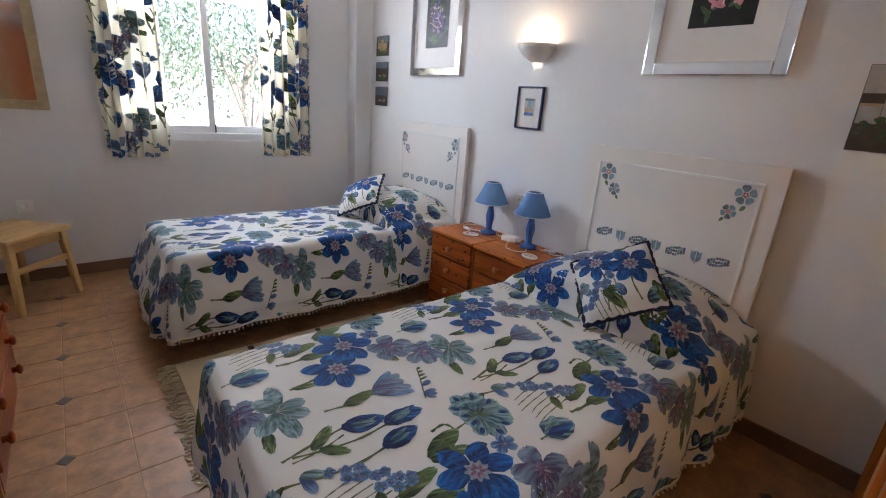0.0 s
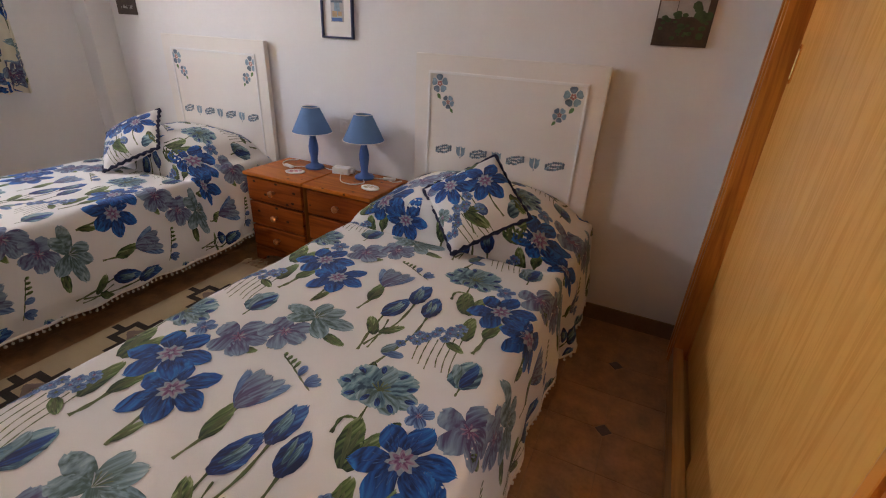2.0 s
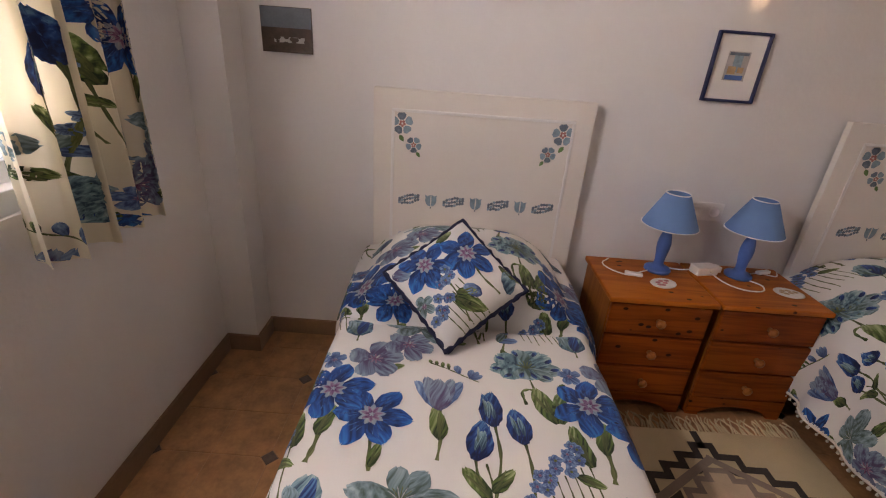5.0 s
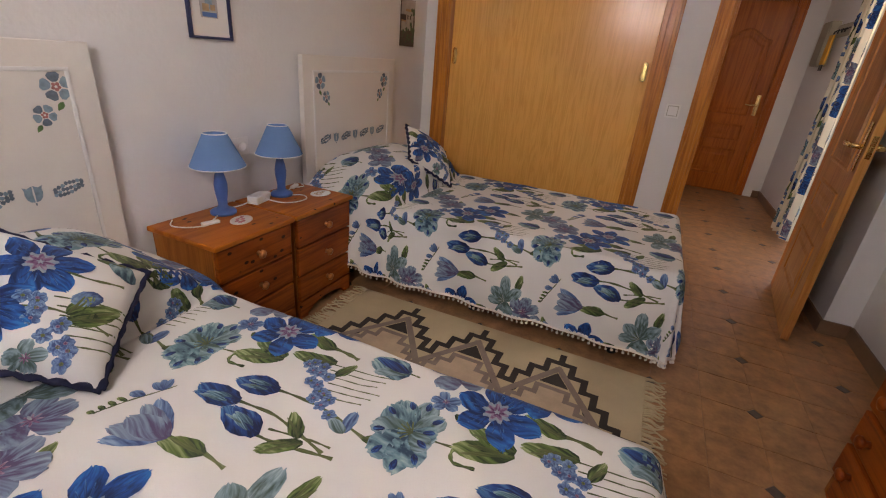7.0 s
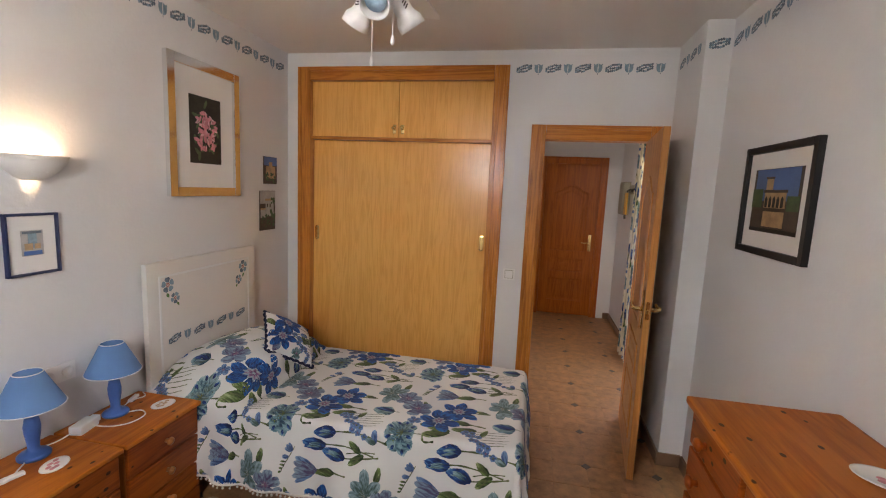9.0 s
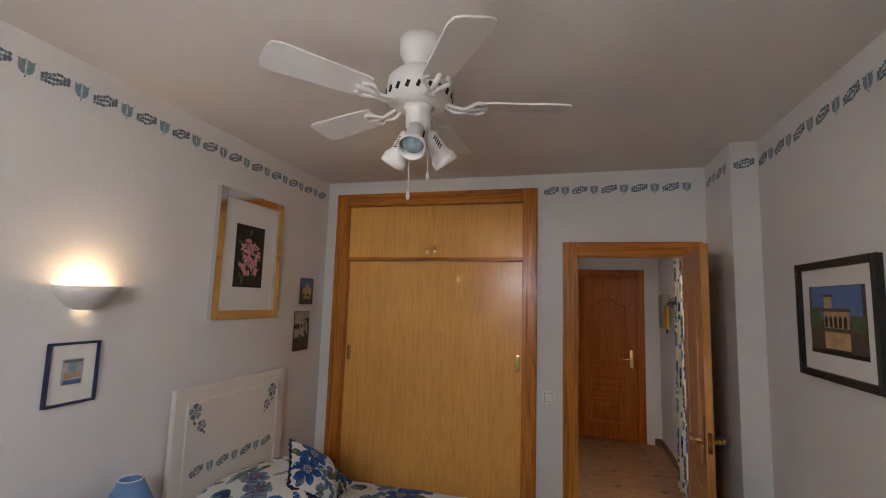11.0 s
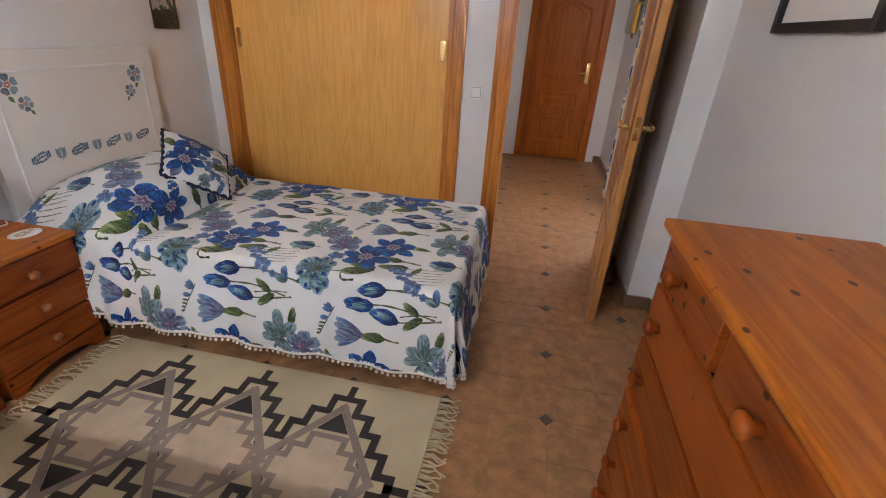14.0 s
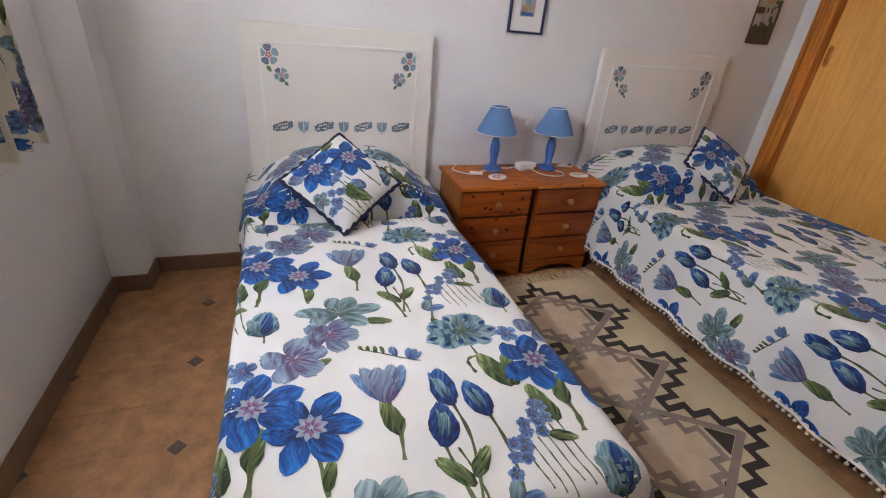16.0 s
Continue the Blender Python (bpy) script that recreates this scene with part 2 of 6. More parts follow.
SKYB = surface("photo_sky", (0.09, 0.17, 0.38), 0.45, var=0.25, scale=7)
PHOTOD = surface("photo_dark", (0.02, 0.02, 0.016), 0.4, var=0.6, scale=14, spec=0.3)
PHOTOT = surface("photo_tan", (0.46, 0.30, 0.15), 0.45, var=0.35, scale=20)
PHOTOW = surface("photo_pale", (0.42, 0.40, 0.38), 0.45, var=0.2, scale=20)
PHOTOG = surface("photo_green", (0.055, 0.10, 0.035), 0.45, var=0.5, scale=30)
PHOTOP = surface("photo_pink", (0.60, 0.24, 0.28), 0.45, var=0.4, scale=30)
SKYG = surface("photo_grey_sky", (0.13, 0.16, 0.19), 0.45, var=0.25, scale=7)
PHOTOL = surface("photo_pale_pink", (0.72, 0.46, 0.48), 0.45, var=0.35, scale=40)
PHOTOB = surface("photo_brown", (0.07, 0.045, 0.03), 0.45, var=0.5, scale=16)
YELLOW = surface("yellow_plastic", (0.70, 0.36, 0.02), 0.4, var=0.1)
BEIGE = surface("beige_enamel", (0.36, 0.33, 0.25), 0.5, var=0.1)
GREENP = surface("green_plastic", (0.05, 0.30, 0.03), 0.35, var=0.1)
GRAVEL = surface("pale_gravel", (0.58, 0.54, 0.47), 0.95, var=0.25, scale=2, fine=30, bump=0.6)
RENDERW = surface("garden_wall_render", (0.80, 0.78, 0.74), 0.9, var=0.08, scale=2)
BARK = surface("tree_bark", (0.30, 0.24, 0.19), 0.95, var=0.35, scale=8, fine=40, bump=0.8)
LEAF = surface("tree_leaf", (0.12, 0.16, 0.09), 0.6, var=0.4, scale=3)

# sun-faded cloth that lets daylight through
CURT, cn, cl, cb = material("curtain_cotton")
cb.inputs["Base Color"].default_value, cb.inputs["Roughness"].default_value = (0.74, 0.69, 0.55, 1), 0.9
ctr = cn.new("ShaderNodeBsdfTranslucent")
ctr.inputs["Color"].default_value = (0.80, 0.75, 0.58, 1)
cno = cn.new("ShaderNodeTexNoise")
cno.inputs["Scale"].default_value = 260
cbp = cn.new("ShaderNodeBump")
cbp.inputs["Strength"].default_value, cbp.inputs["Distance"].default_value = 0.2, 0.003
cl.new(cno.outputs[0], cbp.inputs["Height"])
cl.new(cbp.outputs[0], cb.inputs["Normal"])
cmx = cn.new("ShaderNodeMixShader")
cmx.inputs[0].default_value = 0.32
cl.new(cb.outputs[0], cmx.inputs[1])
cl.new(ctr.outputs[0], cmx.inputs[2])
cl.new(cmx.outputs[0], cn["Material Output"].inputs["Surface"])

glass, gn, gl, gb = material("window_glass")
gb.inputs["Transmission Weight"].default_value, gb.inputs["Roughness"].default_value, gb.inputs["IOR"].default_value = 1.0, 0.0, 1.02
bulb, bn, bl, bb = material("lit_bulb")
bb.inputs["Emission Color"].default_value, bb.inputs["Emission Strength"].default_value = (1.0, 0.75, 0.45, 1), 2.0


# ---- mesh helpers ----
def box(bm, x0, y0, z0, x1, y1, z1, bevel=0.0):
    made = bmesh.ops.create_cube(bm, size=1, matrix=Matrix.LocRotScale(((x0 + x1) / 2, (y0 + y1) / 2, (z0 + z1) / 2), None, (abs(x1 - x0), abs(y1 - y0), abs(z1 - z0))))["verts"]
    if bevel:
        edges = list({e for v in made for e in v.link_edges})
        bmesh.ops.bevel(bm, geom=edges, offset=bevel, segments=2, affect='EDGES', profile=0.6)
    return bm


def boxes(*rows, bevel=0.0):
    bm = bmesh.new()
    for r in rows:
        box(bm, *r, bevel=bevel)
    return bm


def lathe(bm, profile, x=0.0, y=0.0, seg=28, turn=None, arc=2 * math.pi):
    """A body turned round the z axis from (radius, height) pairs."""
    full = arc > 6.28
    rings = []
    for r, z in profile:
        ring = []
        for i in range(seg if full else seg + 1):
            a = arc * i / seg
            p = Vector((x + r * math.cos(a), y + r * math.sin(a), z))
            ring.append(bm.verts.new(turn @ p if turn else p))
        rings.append(ring)
    for r0, r1 in zip(rings, rings[1:]):
        k = len(r0)
        for i in range(k if full else k - 1):
            bm.faces.new((r0[i], r0[(i + 1) % k], r1[(i + 1) % k], r1[i]))
    for ring, flip in ((rings[0], True), (rings[-1], False)):
        if full:
            try:
                bm.faces.new(ring[::-1] if flip else ring)
            except ValueError:
                pass
    return bm


def tube(bm, pts, r, seg=8):
    pts = [Vector(p) for p in pts]
    rings = []
    for i, p in enumerate(pts):
        d = (pts[min(i + 1, len(pts) - 1)] - pts[max(i - 1, 0)]).normalized()
        q = d.to_track_quat('Z', 'Y')
        rr = r[i] if isinstance(r, (list, tuple)) else r
        rings.append([bm.verts.new(p + q @ Vector((rr * math.cos(a), rr * math.sin(a), 0))) for a in [2 * math.pi * k / seg for k in range(seg)]])
    for a, b in zip(rings, rings[1:]):
        for i in range(seg):
            bm.faces.new((a[i], a[(i + 1) % seg], b[(i + 1) % seg], b[i]))
    bm.faces.new(rings[0][::-1])
    bm.faces.new(rings[-1])
    return bm


def curve(pts, steps=6):
    """A smooth line through the points."""
    p = [Vector(q) for q in pts]
    p = [p[0]] + p + [p[-1]]
    out = []
    for i in range(1, len(p) - 2):
        for k in range(steps):
            t = k / steps
            a, b, c, d = p[i - 1:i + 3]
            out.append(0.5 * ((2 * b) + (c - a) * t + (2 * a - 5 * b + 4 * c - d) * t * t + (3 * b - a - 3 * c + d) * t ** 3))
    return out + [p[-2]]


def flat(bm, pts, depth=0.0, place=None):
    """A plate from an outline in the plane of its first two axes."""
    f = bm.faces.new([bm.verts.new(place(*p) if place else (p[0], p[1], 0)) for p in pts])
    return f


def mesh_of(name, bm, mats, smooth=False):
    me = bpy.data.meshes.new(name)
    bm.normal_update()
    bm.to_mesh(me)
    bm.free()
    for m in (mats if isinstance(mats, (list, tuple)) else [mats]):
        me.materials.append(m)
    if smooth:
        for p in me.polygons:
            p.use_smooth = True
    return me


def part(name, bm, mats, parent, label="", smooth=False):
    ob = new(name, mesh_of(name, bm, mats, smooth))
    ob.parent = parent
    if label:
        tagged(ob, label)
    return ob


def thing(name, label, category, group="", m=None):
    ob = new(name)
    ob.empty_display_size = 0.1
    if m is not None:
        ob.matrix_world = m
    return tagged(ob, label, category, group)


def plain(name, bm, mats, label, category, group="", m=None, smooth=False):
    ob = new(name, mesh_of(name, bm, mats, smooth))
    if m is not None:
        ob.matrix_world = m
    return tagged(ob, label, category, group)


def structure(name, bm, mats, label, smooth=False):
    return tagged(new(name, mesh_of(name, bm, mats, smooth)), label, name.split("_")[0], kind="structure")


# ---- the room: headboard wall x = XH, wardrobe wall y = YW, picture wall x = XP, window wall y = YN ----
XH, YW, XP, YN, ZC = 2.40, -0.419, -0.52, 3.46, 2.60
HX0, HX1, HY = -0.60, 0.62, -3.30
structure("wall_east", boxes((XH, -1.2, -0.06, XH + 0.25, YN + 0.25, ZC)), WALL, "white plastered wall behind the two headboards")
structure("wall_north", boxes((-0.77, YN, -0.06, 0.48, YN + 0.25, ZC), (1.72, YN, -0.06, XH, YN + 0.25, ZC), (0.48, YN, -0.06, 1.72, YN + 0.25, 0.93), (0.48, YN, 2.12, 1.72, YN + 0.25, ZC)), WALL, "white plastered wall with the window opening")
structure("wall_west", boxes((XP - 0.25, YW, -0.06, XP, YN, ZC)), WALL, "white plastered wall above the chest of drawers")
structure("wall_south", boxes((0.475, YW - 0.10, -0.06, 0.70, YW, ZC), (2.31, YW - 0.10, -0.06, XH, YW, ZC), (0.70, YW - 0.10, 2.50, 2.31, YW, ZC), (-0.29, YW - 0.10, 2.05, 0.475, YW, ZC), (-0.77, YW - 0.10, -0.06, -0.29, YW, ZC)), WALL, "white plastered wall with wardrobe and doorway")
structure("wall_pier_1", boxes((2.24, 3.32, -0.06, XH, YN, ZC)), WALL, "white plastered pier in the room corner")
structure("wall_pier_2", boxes((XP, YW, -0.06, -0.385, 0.06, ZC)), WALL, "white plastered pier beside the doorway")
structure("ceiling", boxes((-0.77, -0.53, ZC, XH + 0.25, YN + 0.25, ZC + 0.12), (-0.85, HY - 0.2, ZC, 0.9, -0.53, ZC + 0.12)), CEIL, "plain cream painted ceiling")
# hall beyond the doorway
structure("wall_hall_west", boxes((HX0 - 0.12, HY, -0.06, HX0, -1.72, ZC), (HX0 - 0.12, -1.72, 2.12, HX0, -0.60, ZC), (HX0 - 0.12, -0.60, -0.06, HX0, YW - 0.10, ZC)), WALL, "white hall wall with a glazed opening")
structure("wall_hall_east", boxes((HX1, HY - 0.15, -0.06, HX1 + 0.08, YW - 0.101, ZC)), WALL, "white hall wall")
structure("wall_hall_south", boxes((HX0 - 0.12, HY - 0.15, -0.06, -0.43, HY, ZC), (0.44, HY - 0.15, -0.06, HX1, HY, ZC), (-0.43, HY - 0.15, 2.12, 0.44, HY, ZC)), WALL, "white wall round the hall door")
structure("baseboard", boxes(
    (XH - 0.012, YW + 0.0, 0, XH - 0.001, 3.32, 0.08), (2.228, 3.308, 0, XH - 0.012, 3.319, 0.08), (2.228, 3.319, 0, 2.239, YN - 0.012, 0.08),
    (XP + 0.012, YN - 0.012, 0, 2.239, YN - 0.001, 0.08), (XP + 0.001, 0.072, 0, XP + 0.012, YN, 0.08), (XP + 0.012, 0.061, 0, -0.373, 0.072, 0.08),
    (-0.384, YW + 0.001, 0, -0.373, 0.061, 0.08), (0.53, YW + 0.001, 0, 0.695, YW + 0.012, 0.08),
    (HX0 + 0.001, HY, 0, HX0 + 0.012, -1.72, 0.08), (HX0 + 0.012, HY + 0.001, 0, -0.52, HY + 0.012, 0.08), (HX1 - 0.012, HY, 0, HX1 - 0.001, -0.53, 0.08)), SKIRT, "brown tiled skirting along the walls")
floor = structure("floor", boxes((-1.2, HY - 0.3, -0.10, XH + 0.25, YN + 0.25, -0.0022)), GROUT, "beige brown ceramic tiles with small dark insets")

# ---- outside ----
structure("ground", boxes((-300, -300, -0.42, 300, 300, -0.40)), GRAVEL, "pale dry garden ground")
structure("garden_wall", boxes((-9, 9.0, -0.40, 12, 9.25, 1.0), (-9, 8.95, 1.0, 12, 9.30, 1.08)), RENDERW, "low pale garden wall")


def tree(x, y, height, spread, seed):
    rng = random.Random(seed)
    t = thing("tree", "leafy garden tree with a bent trunk and sparse crown", "tree", "garden trees", pose(x, y, -0.40))
    bm = bmesh.new()
    tips = []
    trunk = curve([(0, 0, 0), (0.06, 0.03, height * 0.2), (-0.05, 0.06, height * 0.42), (0.05, 0, height * 0.62)], 4)
    tube(bm, trunk, [0.075 - 0.04 * i / (len(trunk) - 1) for i in range(len(trunk))], 8)
    for i in range(9):
        a = i * 2.4 + rng.random()
        s = trunk[rng.randrange(5, len(trunk))]
        e = Vector((math.cos(a) * spread * rng.uniform(0.5, 1), math.sin(a) * spread * rng.uniform(0.5, 1), height * rng.uniform(0.55, 1.0)))
        limb = curve([s, (s + e) / 2 + Vector((0, 0, 0.15)), e], 4)
        tube(bm, limb, [0.026 * (1 - 0.8 * k / (len(limb) - 1)) for k in range(len(limb))], 6)
        tips += limb[3:]
    part("trunk", bm, BARK, t, smooth=True)
    verts, faces = [], []
    for _ in range(3400):
        c = rng.choice(tips) + Vector((rng.gauss(0, 0.3), rng.gauss(0, 0.3), rng.gauss(0, 0.26)))
        q = Euler((rng.uniform(0, 6), rng.uniform(0, 6), rng.uniform(0, 6))).to_matrix()
        s = rng.uniform(0.03, 0.06)
        k = len(verts)
        for p in ((-1, 0, 0), (0, -0.35, 0.05), (1, 0, 0), (0, 0.35, 0.05)):
            verts.append(c + q @ (Vector(p) * s))
        faces.append((k, k + 1, k + 2, k + 3))
    me = bpy.data.meshes.new("crown")
    me.from_pydata(verts, [], faces)
    me.materials.append(LEAF)
    ob = tagged(new("crown", me), "grey-green small leaves", kind="stuff")
    ob.parent = t


tree(0.9, 7.6, 3.2, 1.3, 4)
tree(2.7, 7.9, 3.6, 1.5, 9)
tree(4.6, 7.2, 3.2, 1.3, 14)

# ---- window ----
win = tagged(new("window_1"), "white aluminium sliding window with two panes", "window", kind="structure")
part("window_frame", boxes((0.48, 3.47, 0.93, 1.72, 3.55, 0.985), (0.48, 3.47, 2.065, 1.72, 3.55, 2.12), (0.48, 3.47, 0.985, 0.53, 3.55, 2.065), (1.67, 3.47, 0.985, 1.72, 3.55, 2.065), bevel=0.004), ALU, win)
for x0, x1, y in ((0.53, 1.125, 3.482), (1.085, 1.67, 3.516)):
    sash = part("sash", boxes((x0, y, 0.985, x1, y + 0.028, 1.035), (x0, y, 2.015, x1, y + 0.028, 2.065), (x0, y, 1.035, x0 + 0.045, y + 0.028, 2.015), (x1 - 0.045, y, 1.035, x1, y + 0.028, 2.015), bevel=0.003), ALU, win)
    pane = part("pane", boxes((x0 + 0.045, y + 0.012, 1.035, x1 - 0.045, y + 0.016, 2.015)), glass, sash)
    pane.visible_shadow = False
part("catch", boxes((1.118, 3.474, 0.99, 1.128, 3.481, 1.05), bevel=0.002), BLACK, win)

# ---- doorway, door and its casing ----


def casing(parent, x0, x1, top, y, front, width=0.10, depth=0.12, vert=FRAME, level=FRAMEX):
    """Moulded timber casing; front is +1 when it faces +y."""
    for xa, xb in ((x0, x0 + width), (x1 - width, x1)):
        bm = boxes((xa, y, 0, xb, y + front * 0.014, top), bevel=0.004)
        box(bm, xa + 0.012, y, 0, xa + 0.030, y + front * 0.021, top - 0.012, 0.003)
        box(bm, xb - 0.030, y, 0, xb - 0.012, y + front * 0.021, top - 0.012, 0.003)
        part("upright", bm, vert, parent)
    bm = boxes((x0 + width + 0.001, y, top - width, x1 - width - 0.001, y + front * 0.0135, top), bevel=0.004)
    box(bm, x0 + width + 0.001, y, top - 0.030, x1 - width - 0.001, y + front * 0.0205, top - 0.012, 0.003)
    part("lintel", bm, level, parent)


door = tagged(new("door_1"), "varnished oak panelled door standing open against its casing", "door", kind="structure")
casing(door, -0.36, 0.525, 2.10, YW, 1)
casing(door, -0.36, 0.525, 2.10, YW - 0.10, -1)
part("jamb", boxes((0.425, YW - 0.099, 0, 0.474, YW - 0.001, 2.05), (-0.289, YW - 0.099, 0, -0.26, YW - 0.001, 2.05), (-0.26, YW - 0.099, 2.0, 0.425, YW - 0.001, 2.049)), FRAME, door)


def panel_outline(w, z0, z1, arch):
    pts = [(-w, z0), (w, z0), (w, z1)]
    if arch:
        for i in range(1, 12):
            t = i / 12
            pts.append((w - 2 * w * t, z1 + arch * (math.sin(math.pi * t) ** 2)))
    pts.append((-w, z1))
    return pts


def door_leaf(parent, m, width, height, mat_, thick=0.036):
    bm = boxes((0, -thick / 2, 0.012, width, thick / 2, height), bevel=0.002)
    leaf = part("leaf", bm, mat_, parent)
    leaf.matrix_local = m
    for z0, z1, arch in ((0.20, 0.50, 0), (0.60, 0.78, 0), (0.88, 1.66, 0.10)):
        for side in (-1, 1):
            out = panel_outline(width / 2 - 0.115, z0, z1, arch)
            bm = bmesh.new()
            rings = []
            for inset, proud in ((0, 0.0), (0.006, 0.007), (0.016, 0.007), (0.026, 0.001), (0.055, 0.001), (0.075, 0.006)):
                k = 1 - inset / (width / 2 - 0.115)
                zc = (z0 + z1) / 2
                rings.append([bm.verts.new((width / 2 + p * k, side * (thick / 2 + proud), zc + (q - zc) * (1 - inset / ((z1 - z0) / 2)))) for p, q in out])
            for r0, r1 in zip(rings, rings[1:]):
                for i in range(len(r0)):
                    j = (i + 1) % len(r0)
                    bm.faces.new((r0[i], r0[j], r1[j], r1[i]))
            bm.faces.new(rings[-1])
            bmesh.ops.recalc_face_normals(bm, faces=bm.faces)
            p = part("panel", bm, mat_, leaf)
    return leaf


def lever(leaf, x, z, thick, point):
    for side in (-1, 1):
        s = side * thick / 2
        bm = boxes((x - 0.02, s, z - 0.11, x + 0.02, s + side * 0.006, z + 0.11), bevel=0.004)
        lathe(bm, [(0.012, 0), (0.012, 0.02), (0.009, 0.045)], turn=Matrix.Translation((x, s, z)) @ Matrix.Rotation(-side * math.pi / 2, 4, 'X'), seg=14)
        tube(bm, curve([(x, s + side * 0.045, z), (x + point * 0.03, s + side * 0.052, z + 0.004), (x + point * 0.075, s + side * 0.05, z - 0.003), (x + point * 0.115, s + side * 0.047, z + 0.004)], 5), [0.010, 0.0105, 0.011, 0.0115, 0.0115, 0.011, 0.010, 0.010, 0.0095, 0.009, 0.009, 0.009, 0.0085, 0.0085, 0.0085, 0.009], 10)
        part("handle", bm, BRASS, leaf, "polished brass lever handle", True)


LEAF_ANGLE = 83.5
leaf = door_leaf(door, pose(-0.258, YW + 0.012, 0.0, 0, 0, LEAF_ANGLE), 0.705, 2.0, DOORW)
lever(leaf, 0.65, 1.01, 0.036, -1)
part("lock_plate", boxes((0.7051, -0.010, 0.965, 0.7075, 0.010, 1.065), bevel=0.001), BRASS, leaf, "brass lock plate in the door edge")
part("latch", boxes((0.7076, -0.006, 0.995, 0.716, 0.006, 1.02), bevel=0.002), BRASS, leaf)

hall_door = tagged(new("door_2"), "closed reddish brown panelled door at the end of the hall", "door", kind="structure")
casing(hall_door, -0.43, 0.44, 2.115, HY, 1, vert=HALLD, level=HALLD, width=0.09)
leaf2 = door_leaf(hall_door, pose(-0.335, HY - 0.03, 0.0), 0.68, 2.02, HALLD)
# unseen box added behind the leaf to stop outside light leaking under it
part("backing", boxes((-0.429, HY - 0.149, 0, 0.439, HY - 0.06, 2.119)), HALLD, hall_door)
lever(leaf2, 0.06, 1.0, 0.036, 1)

# ---- built-in wardrobe ----
ward = thing("wardrobe", "built-in oak veneered wardrobe with sliding doors and top cupboards", "wardrobe")
WX0, WX1, WT = 0.70, 2.31, 2.50
for xa, xb in ((WX0, WX0 + 0.105), (WX1 - 0.105, WX1)):
    bm = boxes((xa, YW - 0.092, 0, xb, YW + 0.014, WT), bevel=0.004)
    box(bm, xa + 0.012, YW, 0, xa + 0.034, YW + 0.021, WT - 0.012, 0.003)
    box(bm, xb - 0.034, YW, 0, xb - 0.012, YW + 0.021, WT - 0.012, 0.003)
    part("frame_upright", bm, FRAME, ward)
bm = boxes((WX0 + 0.106, YW - 0.055, WT - 0.10, WX1 - 0.106, YW + 0.0135, WT), bevel=0.004)
box(bm, WX0 + 0.106, YW, WT - 0.034, WX1 - 0.106, YW + 0.0205, WT - 0.012, 0.003)
part("frame_head", bm, FRAMEX, ward)
part("middle_rail", boxes((WX0 + 0.106, YW - 0.055, 1.965, WX1 - 0.106, YW - 0.004, 1.988), bevel=0.003), FRAMEX, ward)
part("bottom_rail", boxes((WX0 + 0.106, YW - 0.028, 0, WX1 - 0.106, YW + 0.012, 0.085), (WX0 + 0.106, YW - 0.10, 0, WX1 - 0.106, YW - 0.0285, 0.035), bevel=0.003), OAKX, ward)
part("carcass", boxes((WX0, YW - 0.62, 0, WX1, YW - 0.60, WT), (WX0 + 0.001, YW - 0.60, 0, WX0 + 0.02, YW - 0.101, WT), (WX1 - 0.02, YW - 0.60, 0, WX1 - 0.001, YW - 0.101, WT), (WX0 + 0.02, YW - 0.60, WT - 0.02, WX1 - 0.02, YW - 0.101, WT)), DARK, ward)
for x0, x1 in ((WX0 + 0.108, 1.503), (1.507, WX1 - 0.108)):
    d = part("cupboard_door", boxes((x0, YW - 0.045, 1.991, x1, YW - 0.022, 2.398), bevel=0.002), OAK, ward)
    kx = x1 - 0.03 if x1 < 1.51 else x0 + 0.03
    bm = boxes((kx - 0.012, YW - 0.022, 2.02, kx + 0.012, YW - 0.018, 2.085), bevel=0.003)
    lathe(bm, [(0.006, 0), (0.006, 0.012), (0.014, 0.018), (0.013, 0.026), (0.004, 0.03)], turn=Matrix.Translation((kx, YW - 0.018, 2.06)) @ Matrix.Rotation(-math.pi / 2, 4, 'X'), seg=16)
    part("knob", bm, BRASS, d, "small brass knob on a back plate", True)
for x0, x1, y, kx in ((WX0 + 0.106, 1.53, YW - 0.030, 0.838), (1.505, WX1 - 0.106, YW - 0.053, 2.172)):
    d = part("sliding_door", boxes((x0, y - 0.02, 0.05, x1, y, 1.963), bevel=0.002), OAK, ward)
    bm = bmesh.new()
    prof = []
    for ring, (w, h, dy) in enumerate(((0.017, 0.058, 0.0), (0.017, 0.058, 0.003), (0.012, 0.05, 0.004), (0.010, 0.046, 0.0012))):
        prof.append([bm.verts.new((kx + w * math.cos(a), y + dy, 1.235 + (h - w) * (1 if math.sin(a) > 0 else -1) * (abs(math.sin(a)) > 1e-6) + w * math.sin(a))) for a in [2 * math.pi * (i + 0.5) / 20 for i in range(20)]])
    for r0, r1 in zip(prof, prof[1:]):
        for i in range(20):
            bm.faces.new((r0[i], r0[(i + 1) % 20], r1[(i + 1) % 20], r1[i]))
    bm.faces.new(prof[-1])
    bmesh.ops.recalc_face_normals(bm, faces=bm.faces)
    part("flush_pull", bm, BRASS, d, "oblong recessed brass pull")

# ---- chest of drawers and nightstands ----


